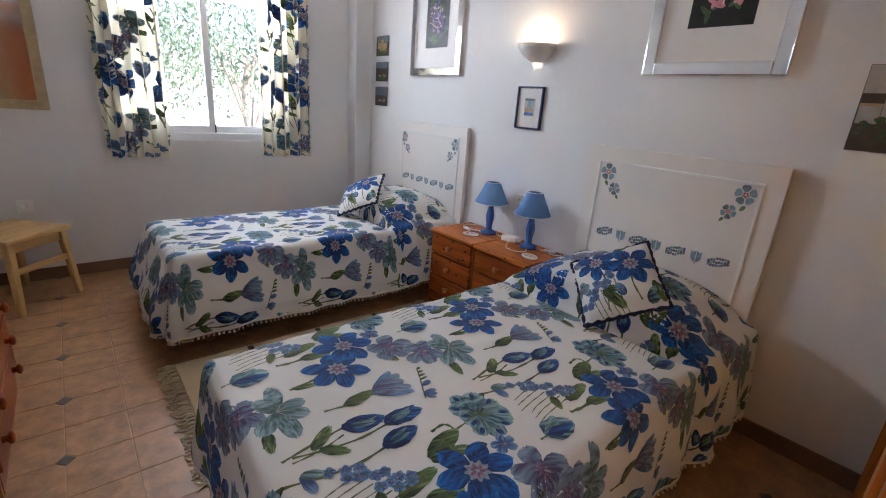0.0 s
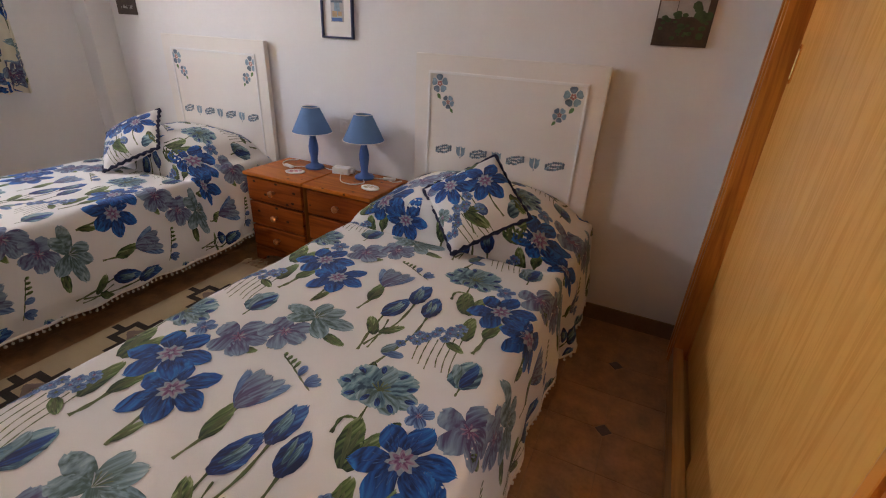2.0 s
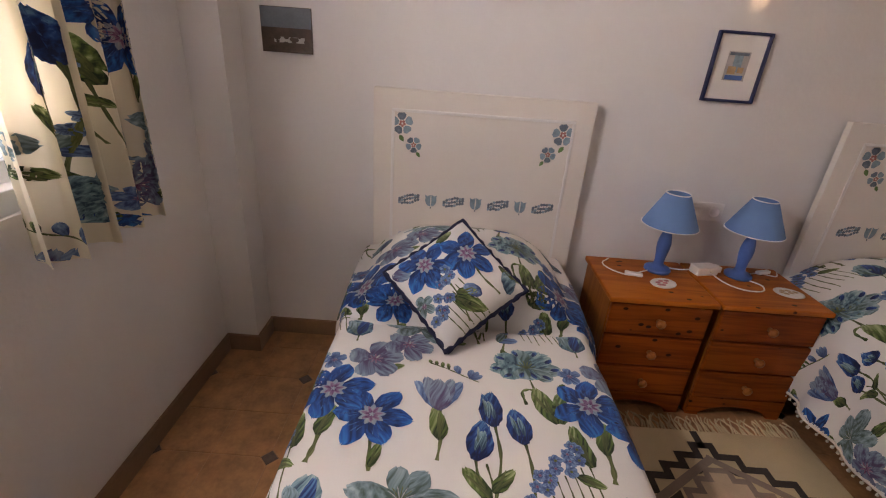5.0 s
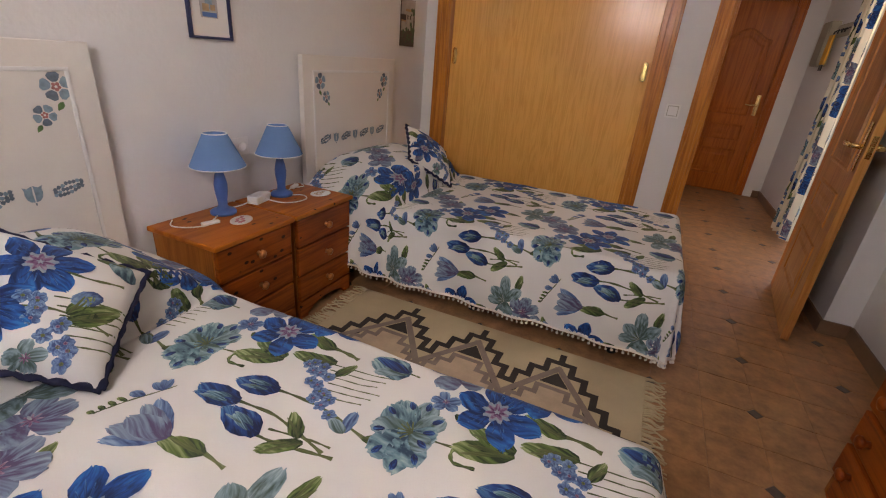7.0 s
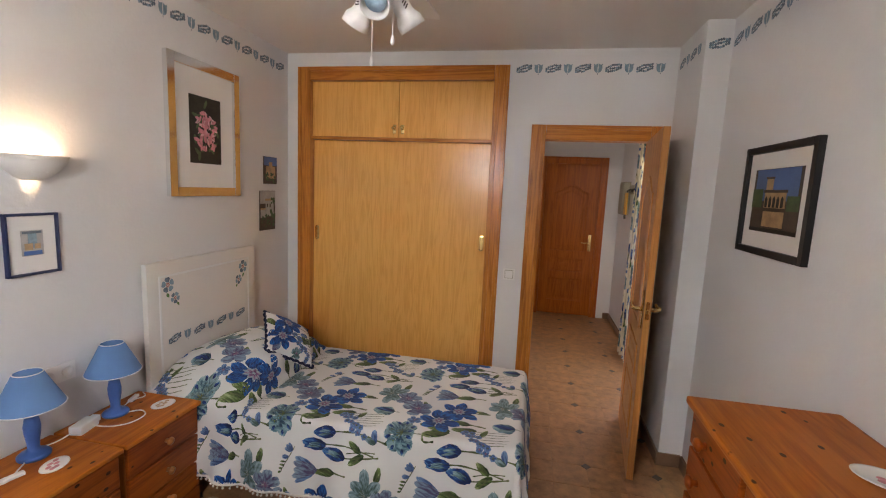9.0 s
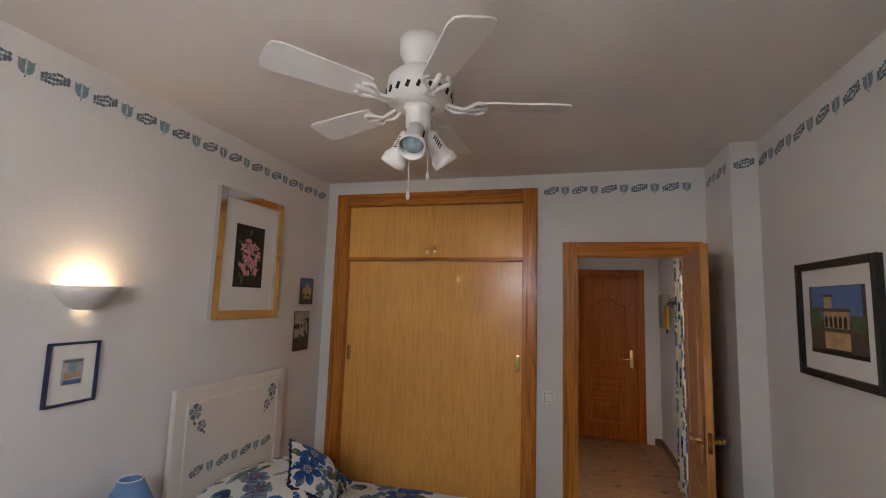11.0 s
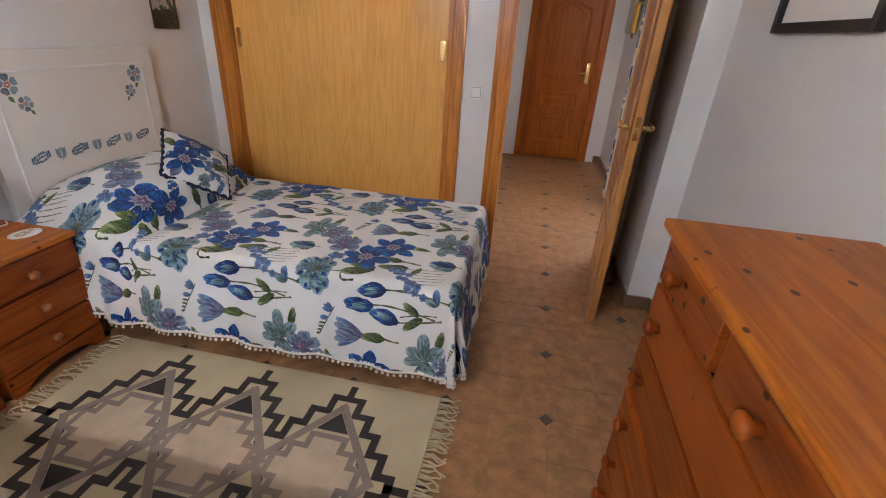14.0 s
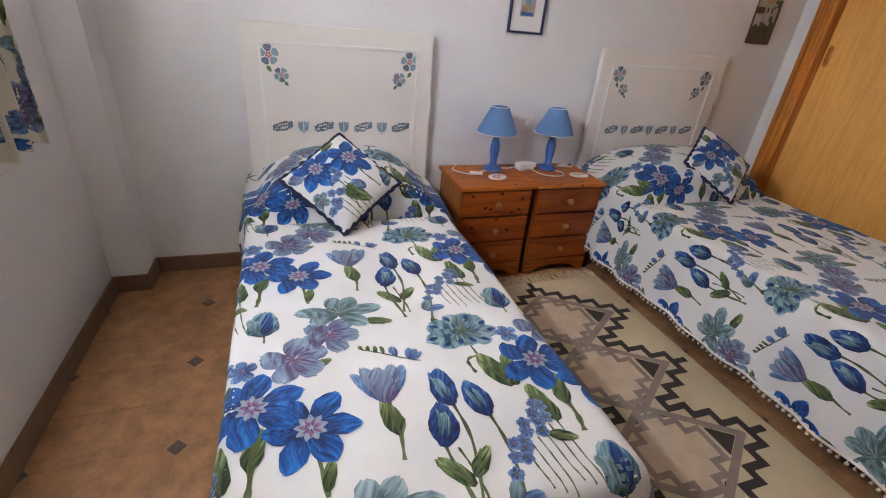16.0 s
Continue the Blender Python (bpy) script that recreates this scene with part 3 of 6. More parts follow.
def knob(parent, x, y, z, r=0.018, mat_=KNOB, proud=0.034, toward=1):
    """A turned knob on a front that faces +x or -x."""
    bm = lathe(bmesh.new(), [(r * 0.55, 0), (r * 0.5, proud * 0.35), (r, proud * 0.62), (r * 0.95, proud * 0.85), (r * 0.45, proud), (0.001, proud * 1.02)], turn=Matrix.Translation((x, y, z)) @ Matrix.Rotation(toward * math.pi / 2, 4, 'Y'), seg=16)
    return part("knob", bm, mat_, parent, smooth=True)


def drawer(parent, x, y0, y1, z0, z1, toward, knobs, knob_mat=KNOB, r=0.018):
    """A drawer front with a rounded edge whose face lies at x."""
    d = part("drawer", boxes((x - toward * 0.022, y0 + 0.001, z0 + 0.002, x, y1 - 0.001, z1 - 0.002), bevel=0.005), PINE_SHADED, parent)
    for ky in knobs:
        knob(d, x, ky, (z0 + z1) / 2, r, knob_mat, toward=toward)
    return d


chest = thing("chest_of_drawers", "knotty varnished pine chest of drawers against the wall", "chest of drawers")
CX, CY0, CY1, CZ = -0.075, 1.31, 2.085, 0.985
part("top", boxes((XP + 0.004, CY0, CZ - 0.024, CX + 0.005, CY1, CZ), bevel=0.008), PINE_LIT, chest)
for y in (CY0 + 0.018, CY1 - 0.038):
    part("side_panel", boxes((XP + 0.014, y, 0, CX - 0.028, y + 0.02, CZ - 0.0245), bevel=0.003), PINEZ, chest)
part("back_panel", boxes((XP + 0.014, CY0 + 0.039, 0.05, XP + 0.022, CY1 - 0.039, CZ - 0.025)), PINEZ, chest)
part("carcass", boxes((XP + 0.024, CY0 + 0.039, 0.09, CX - 0.05, CY1 - 0.039, CZ - 0.026)), DARK, chest)
ym = (CY0 + CY1) / 2
drawer(chest, CX - 0.014, CY0 + 0.022, ym - 0.013, 0.835, 0.952, 1, (CY0 + 0.15,), PINE_SHADED, 0.022)
drawer(chest, CX - 0.014, ym + 0.013, CY1 - 0.022, 0.835, 0.952, 1, (CY1 - 0.22,), PINE_SHADED, 0.022)
for z0, z1 in ((0.677, 0.826), (0.517, 0.666), (0.362, 0.506), (0.227, 0.351), (0.095, 0.216)):
    drawer(chest, CX - 0.014, CY0 + 0.022, CY1 - 0.022, z0, z1, 1, (CY0 + 0.12, CY1 - 0.17), PINE_SHADED, 0.022)
part("plinth", boxes((CX - 0.048, CY0 + 0.039, 0, CX - 0.026, CY1 - 0.039, 0.085), bevel=0.003), PINE_SHADED, chest)


def nightstand(y0, y1, label):
    t = thing("nightstand", label, "nightstand", "nightstands between the beds")
    f, top = 2.015, 0.535
    part("top", boxes((f, y0, top - 0.02, XH - 0.016, y1, top), bevel=0.006), PINE_LIT, t)
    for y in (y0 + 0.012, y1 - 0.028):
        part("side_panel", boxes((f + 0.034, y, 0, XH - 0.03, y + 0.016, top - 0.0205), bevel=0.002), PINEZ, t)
    part("carcass", boxes((f + 0.05, y0 + 0.0285, 0.08, XH - 0.04, y1 - 0.0285, top - 0.022)), DARK, t)
    ym_ = (y0 + y1) / 2
    for z0, z1 in ((0.372, 0.509), (0.228, 0.366), (0.094, 0.222)):
        drawer(t, f + 0.012, y0 + 0.014, y1 - 0.014, z0, z1, -1, (ym_,))
    # plinth with an arched cut
    bm = bmesh.new()
    ya, yb = y0 + 0.014, y1 - 0.014
    out = [(ya, 0.0), (ya, 0.088), (yb, 0.088), (yb, 0.0), (yb - 0.05, 0.0)]
    for i in range(9):
        s = i / 8
        out.append((yb - 0.05 - (yb - ya - 0.10) * s, 0.012 + 0.04 * math.sin(math.pi * s) ** 0.6))
    out.append((ya + 0.05, 0.0))
    face = bm.faces.new([bm.verts.new((f + 0.014, p, q)) for p, q in out])
    ext = bmesh.ops.extrude_face_region(bm, geom=[face])["geom"]
    for v in ext:
        if isinstance(v, bmesh.types.BMVert):
            v.co.x += 0.02
    bmesh.ops.recalc_face_normals(bm, faces=bm.faces)
    part("plinth", bm, PINE_SHADED, t)
    return t


nightstand(1.462, 1.872, "knotty orange pine nightstand with three drawers beside the window bed")
nightstand(1.035, 1.452, "knotty orange pine nightstand with three drawers beside the wardrobe bed")


def table_lamp(x, y, turn, label):
    t = thing("table_lamp", label, "lamp", "lamps on the nightstands", pose(x, y, 0.535, 0, 0, turn))
    part("stand", lathe(bmesh.new(), [(0.052, 0), (0.053, 0.010), (0.046, 0.017), (0.026, 0.024), (0.019, 0.036), (0.020, 0.06), (0.026, 0.10), (0.027, 0.125), (0.022, 0.155), (0.016, 0.178), (0.020, 0.186), (0.020, 0.194), (0.012, 0.200), (0.012, 0.225)], seg=24), BLUEP, t, "blue painted turned wooden stand", True)
    bm = bmesh.new()
    lathe(bm, [(0.108, 0.205), (0.045, 0.338), (0.0435, 0.338), (0.1065, 0.205)], seg=40)
    bm.faces.ensure_lookup_table()
    for f in [f for f in bm.faces if len(f.verts) > 8]:
        bm.faces.remove(f)
    sh = part("shade", bm, SHADE, t, "blue cloth cone shade", True)
    for r, z in ((0.1085, 0.206), (0.0455, 0.338)):
        ring = [(r * math.cos(a), r * math.sin(a), z) for a in [2 * math.pi * i / 32 for i in range(33)]]
        part("binding", tube(bmesh.new(), ring, 0.0022, 6), PLASTIC, sh, "white edge binding", True)
    part("bulb", lathe(bmesh.new(), [(0.011, 0.226), (0.013, 0.24), (0.024, 0.27), (0.024, 0.29), (0.012, 0.305), (0.001, 0.308)], seg=16), PLASTIC, t, smooth=True)
    return t


table_lamp(2.287, 1.595, 0, "blue table lamp with cone shade, unlit, beside a cable")
table_lamp(2.285, 1.252, 40, "blue table lamp with cone shade, unlit, beside an adaptor")


def cable(pts, name="lamp_cable"):
    return plain(name, tube(bmesh.new(), curve(pts, 7), 0.0028, 6), PLASTIC, "thin white lamp cable lying on the nightstand", "cable", "lamp cables", smooth=True)


Z = 0.5385
cable([(2.27, 1.64, Z), (2.24, 1.69, Z), (2.21, 1.74, Z), (2.25, 1.80, Z), (2.31, 1.82, Z), (2.36, 1.78, Z)])
cable([(2.32, 1.56, Z), (2.30, 1.50, Z), (2.29, 1.45, Z + 0.01), (2.30, 1.41, Z + 0.014)])
cable([(2.26, 1.385, Z + 0.014), (2.20, 1.35, Z), (2.15, 1.30, Z), (2.15, 1.23, Z), (2.20, 1.20, Z), (2.245, 1.235, Z)])
cable([(2.30, 1.21, Z), (2.32, 1.14, Z), (2.30, 1.08, Z), (2.34, 1.05, Z)])
for x, y, r in ((2.215, 1.72, 75), (2.325, 1.12, 110)):
    plain("cable_switch", boxes((-0.035, -0.011, 0, 0.035, 0.011, 0.014), bevel=0.005), PLASTIC, "white inline lamp switch on the nightstand top", "switch", "cable switches", pose(x, y, 0.536, 0, 0, r))
ad = thing("plug_adaptor", "white double plug adaptor lying on the nightstands", "adaptor", m=pose(2.285, 1.40, 0.536, 0, 0, 12))
part("body", boxes((-0.028, -0.05, 0, 0.028, 0.05, 0.038), bevel=0.007), PLASTIC, ad)
part("plug", boxes((-0.018, -0.072, 0.008, 0.018, -0.0505, 0.034), bevel=0.005), PLASTIC, ad)
for x, y, mark, r in ((2.155, 1.622, PHOTOP, 20), (2.15, 1.125, RUGP, -15)):
    t = thing("coaster", "oval white ceramic coaster with a small red motif" if mark is PHOTOP else "oval white ceramic coaster with a faded motif", "coaster", "coasters", pose(x, y, 0.536, 0, 0, r) @ Matrix.Diagonal((0.85, 1.15, 1, 1)))
    part("plate", lathe(bmesh.new(), [(0.044, 0), (0.048, 0.003), (0.047, 0.006), (0.040, 0.0055)], seg=28), PLASTIC, t, smooth=True)
    bm = bmesh.new()
    for k in range(6):
        lathe(bm, [(0.010, 0.006), (0.009, 0.0066)], 0.018 * math.cos(k * 2.3), 0.024 * math.sin(k * 1.7), 9)
    part("motif", bm, mark, t)
so = tagged(new("wall_socket"), "white double wall socket behind the lamps", "socket")
part("plate", boxes((XH - 0.010, 1.335, 0.735, XH - 0.0005, 1.485, 0.815), bevel=0.003), PLASTIC, so)
for y in (1.372, 1.448):
    bm = lathe(bmesh.new(), [(0.024, 0), (0.024, 0.004), (0.019, 0.005), (0.018, 0.001)], turn=Matrix.Translation((XH - 0.0105, y, 0.775)) @ Matrix.Rotation(-math.pi / 2, 4, 'Y'), seg=20)
    part("outlet", bm, PLASTIC, so, smooth=True)
sw = tagged(new("light_switch"), "white square light switch beside the doorway", "switch")
part("plate", boxes((0.575, YW + 0.0005, 0.985, 0.66, YW + 0.010, 1.07), bevel=0.003), PLASTIC, sw)
# thin beige plate whose colour stands in for the shadow round the rocker
part("rocker_gap", boxes((0.587, YW + 0.0101, 0.997, 0.648, YW + 0.0108, 1.058)), BEIGE, sw, "grey plate coloured as the shadow round the rocker")
part("rocker", boxes((0.59, YW + 0.0109, 1.0, 0.645, YW + 0.0150, 1.055), bevel=0.002), PLASTIC, sw)

# things on the chest
t = thing("dish", "small white oval dish on the chest of drawers", "dish", m=pose(-0.40, 1.69, 0.9855, 0, 0, 60) @ Matrix.Diagonal((0.8, 1.2, 1, 1)))
part("plate", lathe(bmesh.new(), [(0.046, 0), (0.060, 0.006), (0.063, 0.010), (0.058, 0.009), (0.044, 0.004)], seg=32), PLASTIC, t, smooth=True)
bm = bmesh.new()
for k in range(5):
    lathe(bm, [(0.010, 0.0045), (0.009, 0.0055)], 0.02 * math.cos(k * 2.3), 0.02 * math.sin(k * 1.9), 9)
part("motif", bm, PHOTOP, t)
plain("green_box", boxes((-0.05, -0.035, 0, 0.05, 0.035, 0.06), bevel=0.008), GREENP, "small bright green box on the chest of drawers", "box", m=pose(-0.40, 1.84, 0.9855, 0, 0, 25))

# ---- printed cotton: a sheet of cloth and the flowers printed on it ----


class Sheet:
    """A cloth surface sampled on a grid; at(a, b, lift) gives a point lifted off it."""

    def __init__(self, fn, a0, a1, na, b0, b1, nb, out):
        self.box = (a0, a1, na, b0, b1, nb)
        A, B = np.linspace(a0, a1, na + 1), np.linspace(b0, b1, nb + 1)
        self.P = np.array([[fn(a, b) for b in B] for a in A])
        nrm = np.cross(np.gradient(self.P, axis=0), np.gradient(self.P, axis=1)) * out
        self.N = nrm / (np.linalg.norm(nrm, axis=2, keepdims=True) + 1e-9)
        self.out = out

    def at(self, a, b, lift):
        a0, a1, na, b0, b1, nb = self.box
        u, v = (a - a0) / (a1 - a0) * na, (b - b0) / (b1 - b0) * nb
        if not (0 <= u <= na and 0 <= v <= nb):
            return None
        i, j = min(int(u), na - 1), min(int(v), nb - 1)
        s, t = u - i, v - j
        w = ((1 - s) * (1 - t), s * (1 - t), (1 - s) * t, s * t)
        k = ((i, j), (i + 1, j), (i, j + 1), (i + 1, j + 1))
        return sum(c * (self.P[q] + lift * self.N[q]) for c, q in zip(w, k))

    def mesh(self, keep=None):
        a0, a1, na, b0, b1, nb = self.box
        bm = bmesh.new()
        vs = [[bm.verts.new(p) for p in row] for row in self.P]
        for i in range(na):
            for j in range(nb):
                q = (vs[i][j], vs[i][j + 1], vs[i + 1][j + 1], vs[i + 1][j])
                bm.faces.new(q if self.out < 0 else q[::-1])
        bmesh.ops.remove_doubles(bm, verts=bm.verts, dist=1e-5)
        return bm


PRINTS = [BLUE_PETAL, MAUVE_PETAL, SLATE_PETAL, LILAC_PETAL, TEAL_PETAL, NAVY_PETAL, LEAFP, STEMP, EYEP, RIMP]
BLU, MAU, SLA, LIL, TEA, NAV, LEF, STE, EYE_, RIM = range(10)


class Print:
    """Collects patches (p right, q up, in metres of cloth) and lays them on a sheet."""

    def __init__(self, seed=1):
        self.rng = random.Random(seed)
        self.patches = []

    def petal(self, x, y, ang, length, wide, ink, layer, root=0.0, blunt=1.1, n=9, m=4, tip=0.5):
        """A petal or leaf: blunt moves its widest part outwards, tip rounds its end."""
        ca, sa = math.cos(ang), math.sin(ang)
        grid = []
        ph, bend = self.rng.uniform(0, 6), self.rng.uniform(-0.12, 0.12)
        for i in range(n + 1):
            t = math.sin(math.pi / 2 * i / n)
            w = wide * 0.5 * max(0.05, math.sin(math.pi * min(1, t ** blunt * 0.96 + 0.02)) ** tip)
            row = []
            for j in range(m + 1):
                s = 2 * j / m - 1
                ragged = 1 + (0.07 * math.sin(7 * i + ph + 3 * s) + 0.05 * math.sin(2.3 * i + ph)) * abs(s)
                r = root + t * length * (1 + 0.045 * math.sin(5 * s + ph) * (i == n))
                o = s * w * ragged + bend * length * t * t
                row.append((x + r * ca - o * sa, y + r * sa + o * ca))
            grid.append(row)
        self.patches.append((grid, ink, layer))

    def strip(self, pts, wide, ink, layer):
        pts = [Vector((p[0], p[1], 0)) for p in pts]
        pts = curve(pts, 6)
        grid = []
        for i, p in enumerate(pts):
            d = (pts[min(i + 1, len(pts) - 1)] - pts[max(i - 1, 0)]).normalized()
            w = wide * 0.66 * (0.75 + 0.25 * math.sin(i * 1.7))
            grid.append([(p.x - d.y * w, p.y + d.x * w), (p.x + d.y * w, p.y - d.x * w)])
        self.patches.append((grid, ink, layer))

    def star(self, x, y, r, ink, layer, spikes=9, deep=0.35):
        ph = self.rng.uniform(0, 6)
        for k in range(4):
            grid = []
            a0, a1 = ph + k * math.pi / 2, ph + (k + 1) * math.pi / 2
            for i in range(3):
                grid.append([(x + r * i / 2 * (1 - deep * 0.5 + deep * 0.5 * math.sin(spikes * a)) * math.cos(a), y + r * i / 2 * (1 - deep * 0.5 + deep * 0.5 * math.sin(spikes * a)) * math.sin(a)) for a in [a0 + (a1 - a0) * j / 9 for j in range(10)]])
            self.patches.append((grid, ink, layer))

    # the flowers of the pattern
    def anemone(self, x, y, size, turn, count=6):
        size *= 1.1
        for k in range(count):
            a = turn + 2 * math.pi * k / count + self.rng.uniform(-0.12, 0.12)
            self.petal(x, y, a, size * self.rng.uniform(0.46, 0.55), size * 0.315, BLU, 2 + 0.12 * k, root=size * 0.03, blunt=1.3, tip=0.72)
            for da, ln in ((0.0, 0.30), (0.2, 0.22), (-0.19, 0.24)):
                self.petal(x, y, a + da, size * ln, size * 0.022, NAV, 3.0, root=size * 0.09, blunt=0.9, n=4, m=2)
        self.star(x, y, size * 0.185, RIM, 4)
        self.star(x, y, size * 0.145, EYE_, 5, 7, 0.5)
        self.star(x, y, size * 0.04, RIM, 5.5, 5, 0.5)

    def pansy(self, x, y, size, turn, ink):
        size *= 1.12
        for k in range(5):
            a = turn + 2 * math.pi * k / 5 + self.rng.uniform(-0.2, 0.2)
            self.petal(x, y, a, size * 0.52, size * 0.40, ink, 2 + 0.12 * k, blunt=1.7, tip=0.36)
        self.star(x, y, size * 0.15, EYE_, 4, 8, 0.7)
        self.petal(x, y, turn + 0.6, size * 0.12, size * 0.04, RIM, 5)

    def lily(self, x, y, size):
        for a, l in ((0.15, 0.62), (0.9, 0.45), (1.75, 0.42), (2.85, 0.58), (3.6, 0.42), (5.6, 0.5)):
            self.petal(x, y, a, size * l, size * 0.27, SLA, 2 + a * 0.05, blunt=1.3)
        for k in range(7):
            a = 0.5 + k * 0.33
            self.strip([(x, y), (x + size * 0.11 * math.cos(a), y + size * 0.12 * math.sin(a)), (x + size * 0.17 * math.cos(a), y + size * 0.17 * math.sin(a))], 0.0022, STE if k % 2 else RIM, 4)

    def tulip(self, x, y, h, lean, ink, tall=0.12):
        h *= 1.12
        self.stem([(x, y - h * 0.35), (x + 0.008, y - h * 0.5 - tall * 0.6), (x - lean * tall, y - h * 0.5 - tall * 1.5)], 0.0075)
        up, bx, by = math.pi / 2 + lean, x - 0.05 * h * math.sin(lean), y - h * 0.5
        if ink == NAV:
            self.petal(bx, by, up, h, h * 0.54, NAV, 2.4, blunt=0.72, tip=0.62)
            for sd in (-1, 1):
                self.petal(bx - sd * h * 0.08, by + h * 0.03, up - sd * 0.1, h * 0.9, h * 0.26, NAV, 2.7, blunt=0.8, tip=0.6)
                self.petal(bx - sd * h * 0.05, by, up + sd * 0.04, h * 0.52, h * 0.12, TEA, 3.1, root=h * 0.22, blunt=1.0)
            self.petal(bx, by, up + 0.12, h * 0.4, h * 0.06, SLA, 3.5, root=h * 0.42, blunt=1.0)
        else:
            for da, l, w in ((0.52, 0.98, 0.3), (-0.52, 0.98, 0.3), (0.27, 1.0, 0.36), (-0.25, 0.96, 0.36), (0.0, 0.9, 0.44)):
                self.petal(bx, by, up + da, h * l, h * w, LIL if abs(da) > 0.4 else ink, 2.9 - abs(da), blunt=1.1, tip=0.55)

    def bud(self, x, y, h, lean):
        h *= 1.15
        self.petal(x, y - h * 0.5, math.pi / 2 + lean, h, h * 0.8, TEA, 2.4, blunt=0.85)
        self.petal(x, y - h * 0.45, math.pi / 2 + lean + 0.3, h * 0.8, h * 0.34, SLA, 2.6, blunt=0.9)
        self.petal(x, y - h * 0.45, math.pi / 2 + lean - 0.25, h * 0.9, h * 0.3, NAV, 2.8, blunt=0.9)
        self.strip([(x, y - h * 0.48), (x, y - h * 0.75)], 0.005, STE, 2)

    def carnation(self, x, y, size):
        size *= 1.08
        c = y - size * 0.06
        for k, (a, l, w) in enumerate(((0.0, 0.50, 0.30), (0.55, 0.48, 0.30), (1.15, 0.46, 0.32), (1.8, 0.44, 0.30), (2.45, 0.50, 0.32), (3.1, 0.52, 0.28), (-0.5, 0.40, 0.26), (3.75, 0.42, 0.26), (-1.2, 0.26, 0.26), (4.3, 0.26, 0.26))):
            self.petal(x, c, a + self.rng.uniform(-0.1, 0.1), size * l, size * w, TEA if k % 3 else SLA, 2 + 0.1 * k, blunt=1.6, tip=0.42)
            self.petal(x, c, a + self.rng.uniform(-0.16, 0.16), size * 0.13, size * 0.07, NAV, 3.2, root=size * (l - 0.15), blunt=1.0)
        for k in range(6):
            a = 0.4 + k * 0.45
            self.strip([(x, c), (x + size * 0.07 * math.cos(a), c + size * 0.08 * math.sin(a)), (x + size * 0.15 * math.cos(a), c + size * 0.16 * math.sin(a))], 0.0035, STE, 4)
        self.stem([(x, c - size * 0.1), (x + 0.012, y - size * 0.6), (x + 0.035, y - size * 1.0)], 0.006)

    def hyacinth(self, x, y):
        for k in range(15):
            t = k / 15
            cx, cy = x + 0.13 * t - 0.06 + self.rng.uniform(-0.014, 0.014), y + 0.12 * t - 0.05 + self.rng.uniform(-0.026, 0.026)
            for j in range(5):
                self.petal(cx, cy, j * 1.257 + t * 5, 0.017, 0.017, LIL, 2 + 0.05 * k, blunt=0.9, n=3, m=2)
            self.star(cx, cy, 0.004, EYE_ if k % 2 else STE, 4, 5, 0.2)
        for k in range(6):
            self.strip([(x - 0.03 + 0.02 * k, y - 0.03 + 0.012 * k), (x - 0.022 + 0.021 * k, y - 0.075), (x - 0.012 + 0.022 * k, y - 0.115 - 0.01 * (k % 3))], 0.0032, STE, 1.5)
        self.leaf(x + 0.035, y - 0.005, -0.4, 0.05)

    def freesia(self, x, y):
        self.strip([(x - 0.062, y + 0.035), (x - 0.02, y + 0.016), (x + 0.03, y - 0.01), (x + 0.075, y - 0.032)], 0.004, STE, 1.5)
        for k in range(4):
            self.petal(x - 0.06 + 0.017 * k, y + 0.034 - 0.008 * k, 1.9 - 0.1 * k, 0.016 + 0.004 * k, 0.011, LEF, 2)
        self.petal(x + 0.02, y - 0.004, 1.8, 0.036, 0.022, LIL, 2)
        for a in (0.9, 1.4, 0.4):
            self.petal(x + 0.05, y - 0.02, a, 0.04, 0.02, LIL, 2.2)

    def leaf(self, x, y, ang, length, wide=0.42):
        length *= 1.28
        self.petal(x, y, ang + 0.05, length * 0.86, length * wide * 0.22, STE, 2.0, blunt=0.9)
        self.petal(x, y, ang, length, length * wide, LEF, 1.8, blunt=0.9)
        self.petal(x, y, ang - 0.16, length * 0.5, length * wide * 0.2, STE, 2.05, root=length * 0.25, blunt=1.0)

    def stem(self, pts, wide=0.005):
        self.strip(pts, wide, STE, 1.2)

    def cell(self, ox, oy):
        """One repeat of the pattern, 0.67 m wide and 0.60 m high."""
        self.rng.seed(7)
        self.leaf(ox + 0.002, oy + 0.715, 1.5, 0.075)
        self.stem([(ox, oy + 0.83), (ox + 0.004, oy + 0.70), (ox - 0.004, oy + 0.64)], 0.011)
        self.stem([(ox + 0.12, oy + 0.75), (ox + 0.135, oy + 0.63)], 0.01)
        self.leaf(ox + 0.135, oy + 0.64, 1.4, 0.05)
        self.anemone(ox, oy + 0.87, 0.175, 0.35)
        self.anemone(ox + 0.115, oy + 0.79, 0.175, 0.05)
        self.leaf(ox + 0.115, oy + 0.955, 0.5, 0.05)
        self.stem([(ox + 0.185, oy + 1.06), (ox + 0.19, oy + 1.0)])
        self.pansy(ox + 0.09, oy + 1.0, 0.135, 0.4, MAU)
        self.pansy(ox + 0.18, oy + 1.075, 0.125, 1.0, MAU)
        self.lily(ox + 0.21, oy + 1.165, 0.195)
        self.leaf(ox + 0.285, oy + 0.725, 1.65, 0.08)
        self.tulip(ox + 0.28, oy + 0.88, 0.11, 0.0, MAU, 0.10)
        self.tulip(ox + 0.365, oy + 0.735, 0.105, -0.25, NAV, 0.11)
        self.leaf(ox + 0.395, oy + 0.585, 2.2, 0.07)
        self.tulip(ox + 0.415, oy + 0.835, 0.105, 0.14, NAV, 0.16)
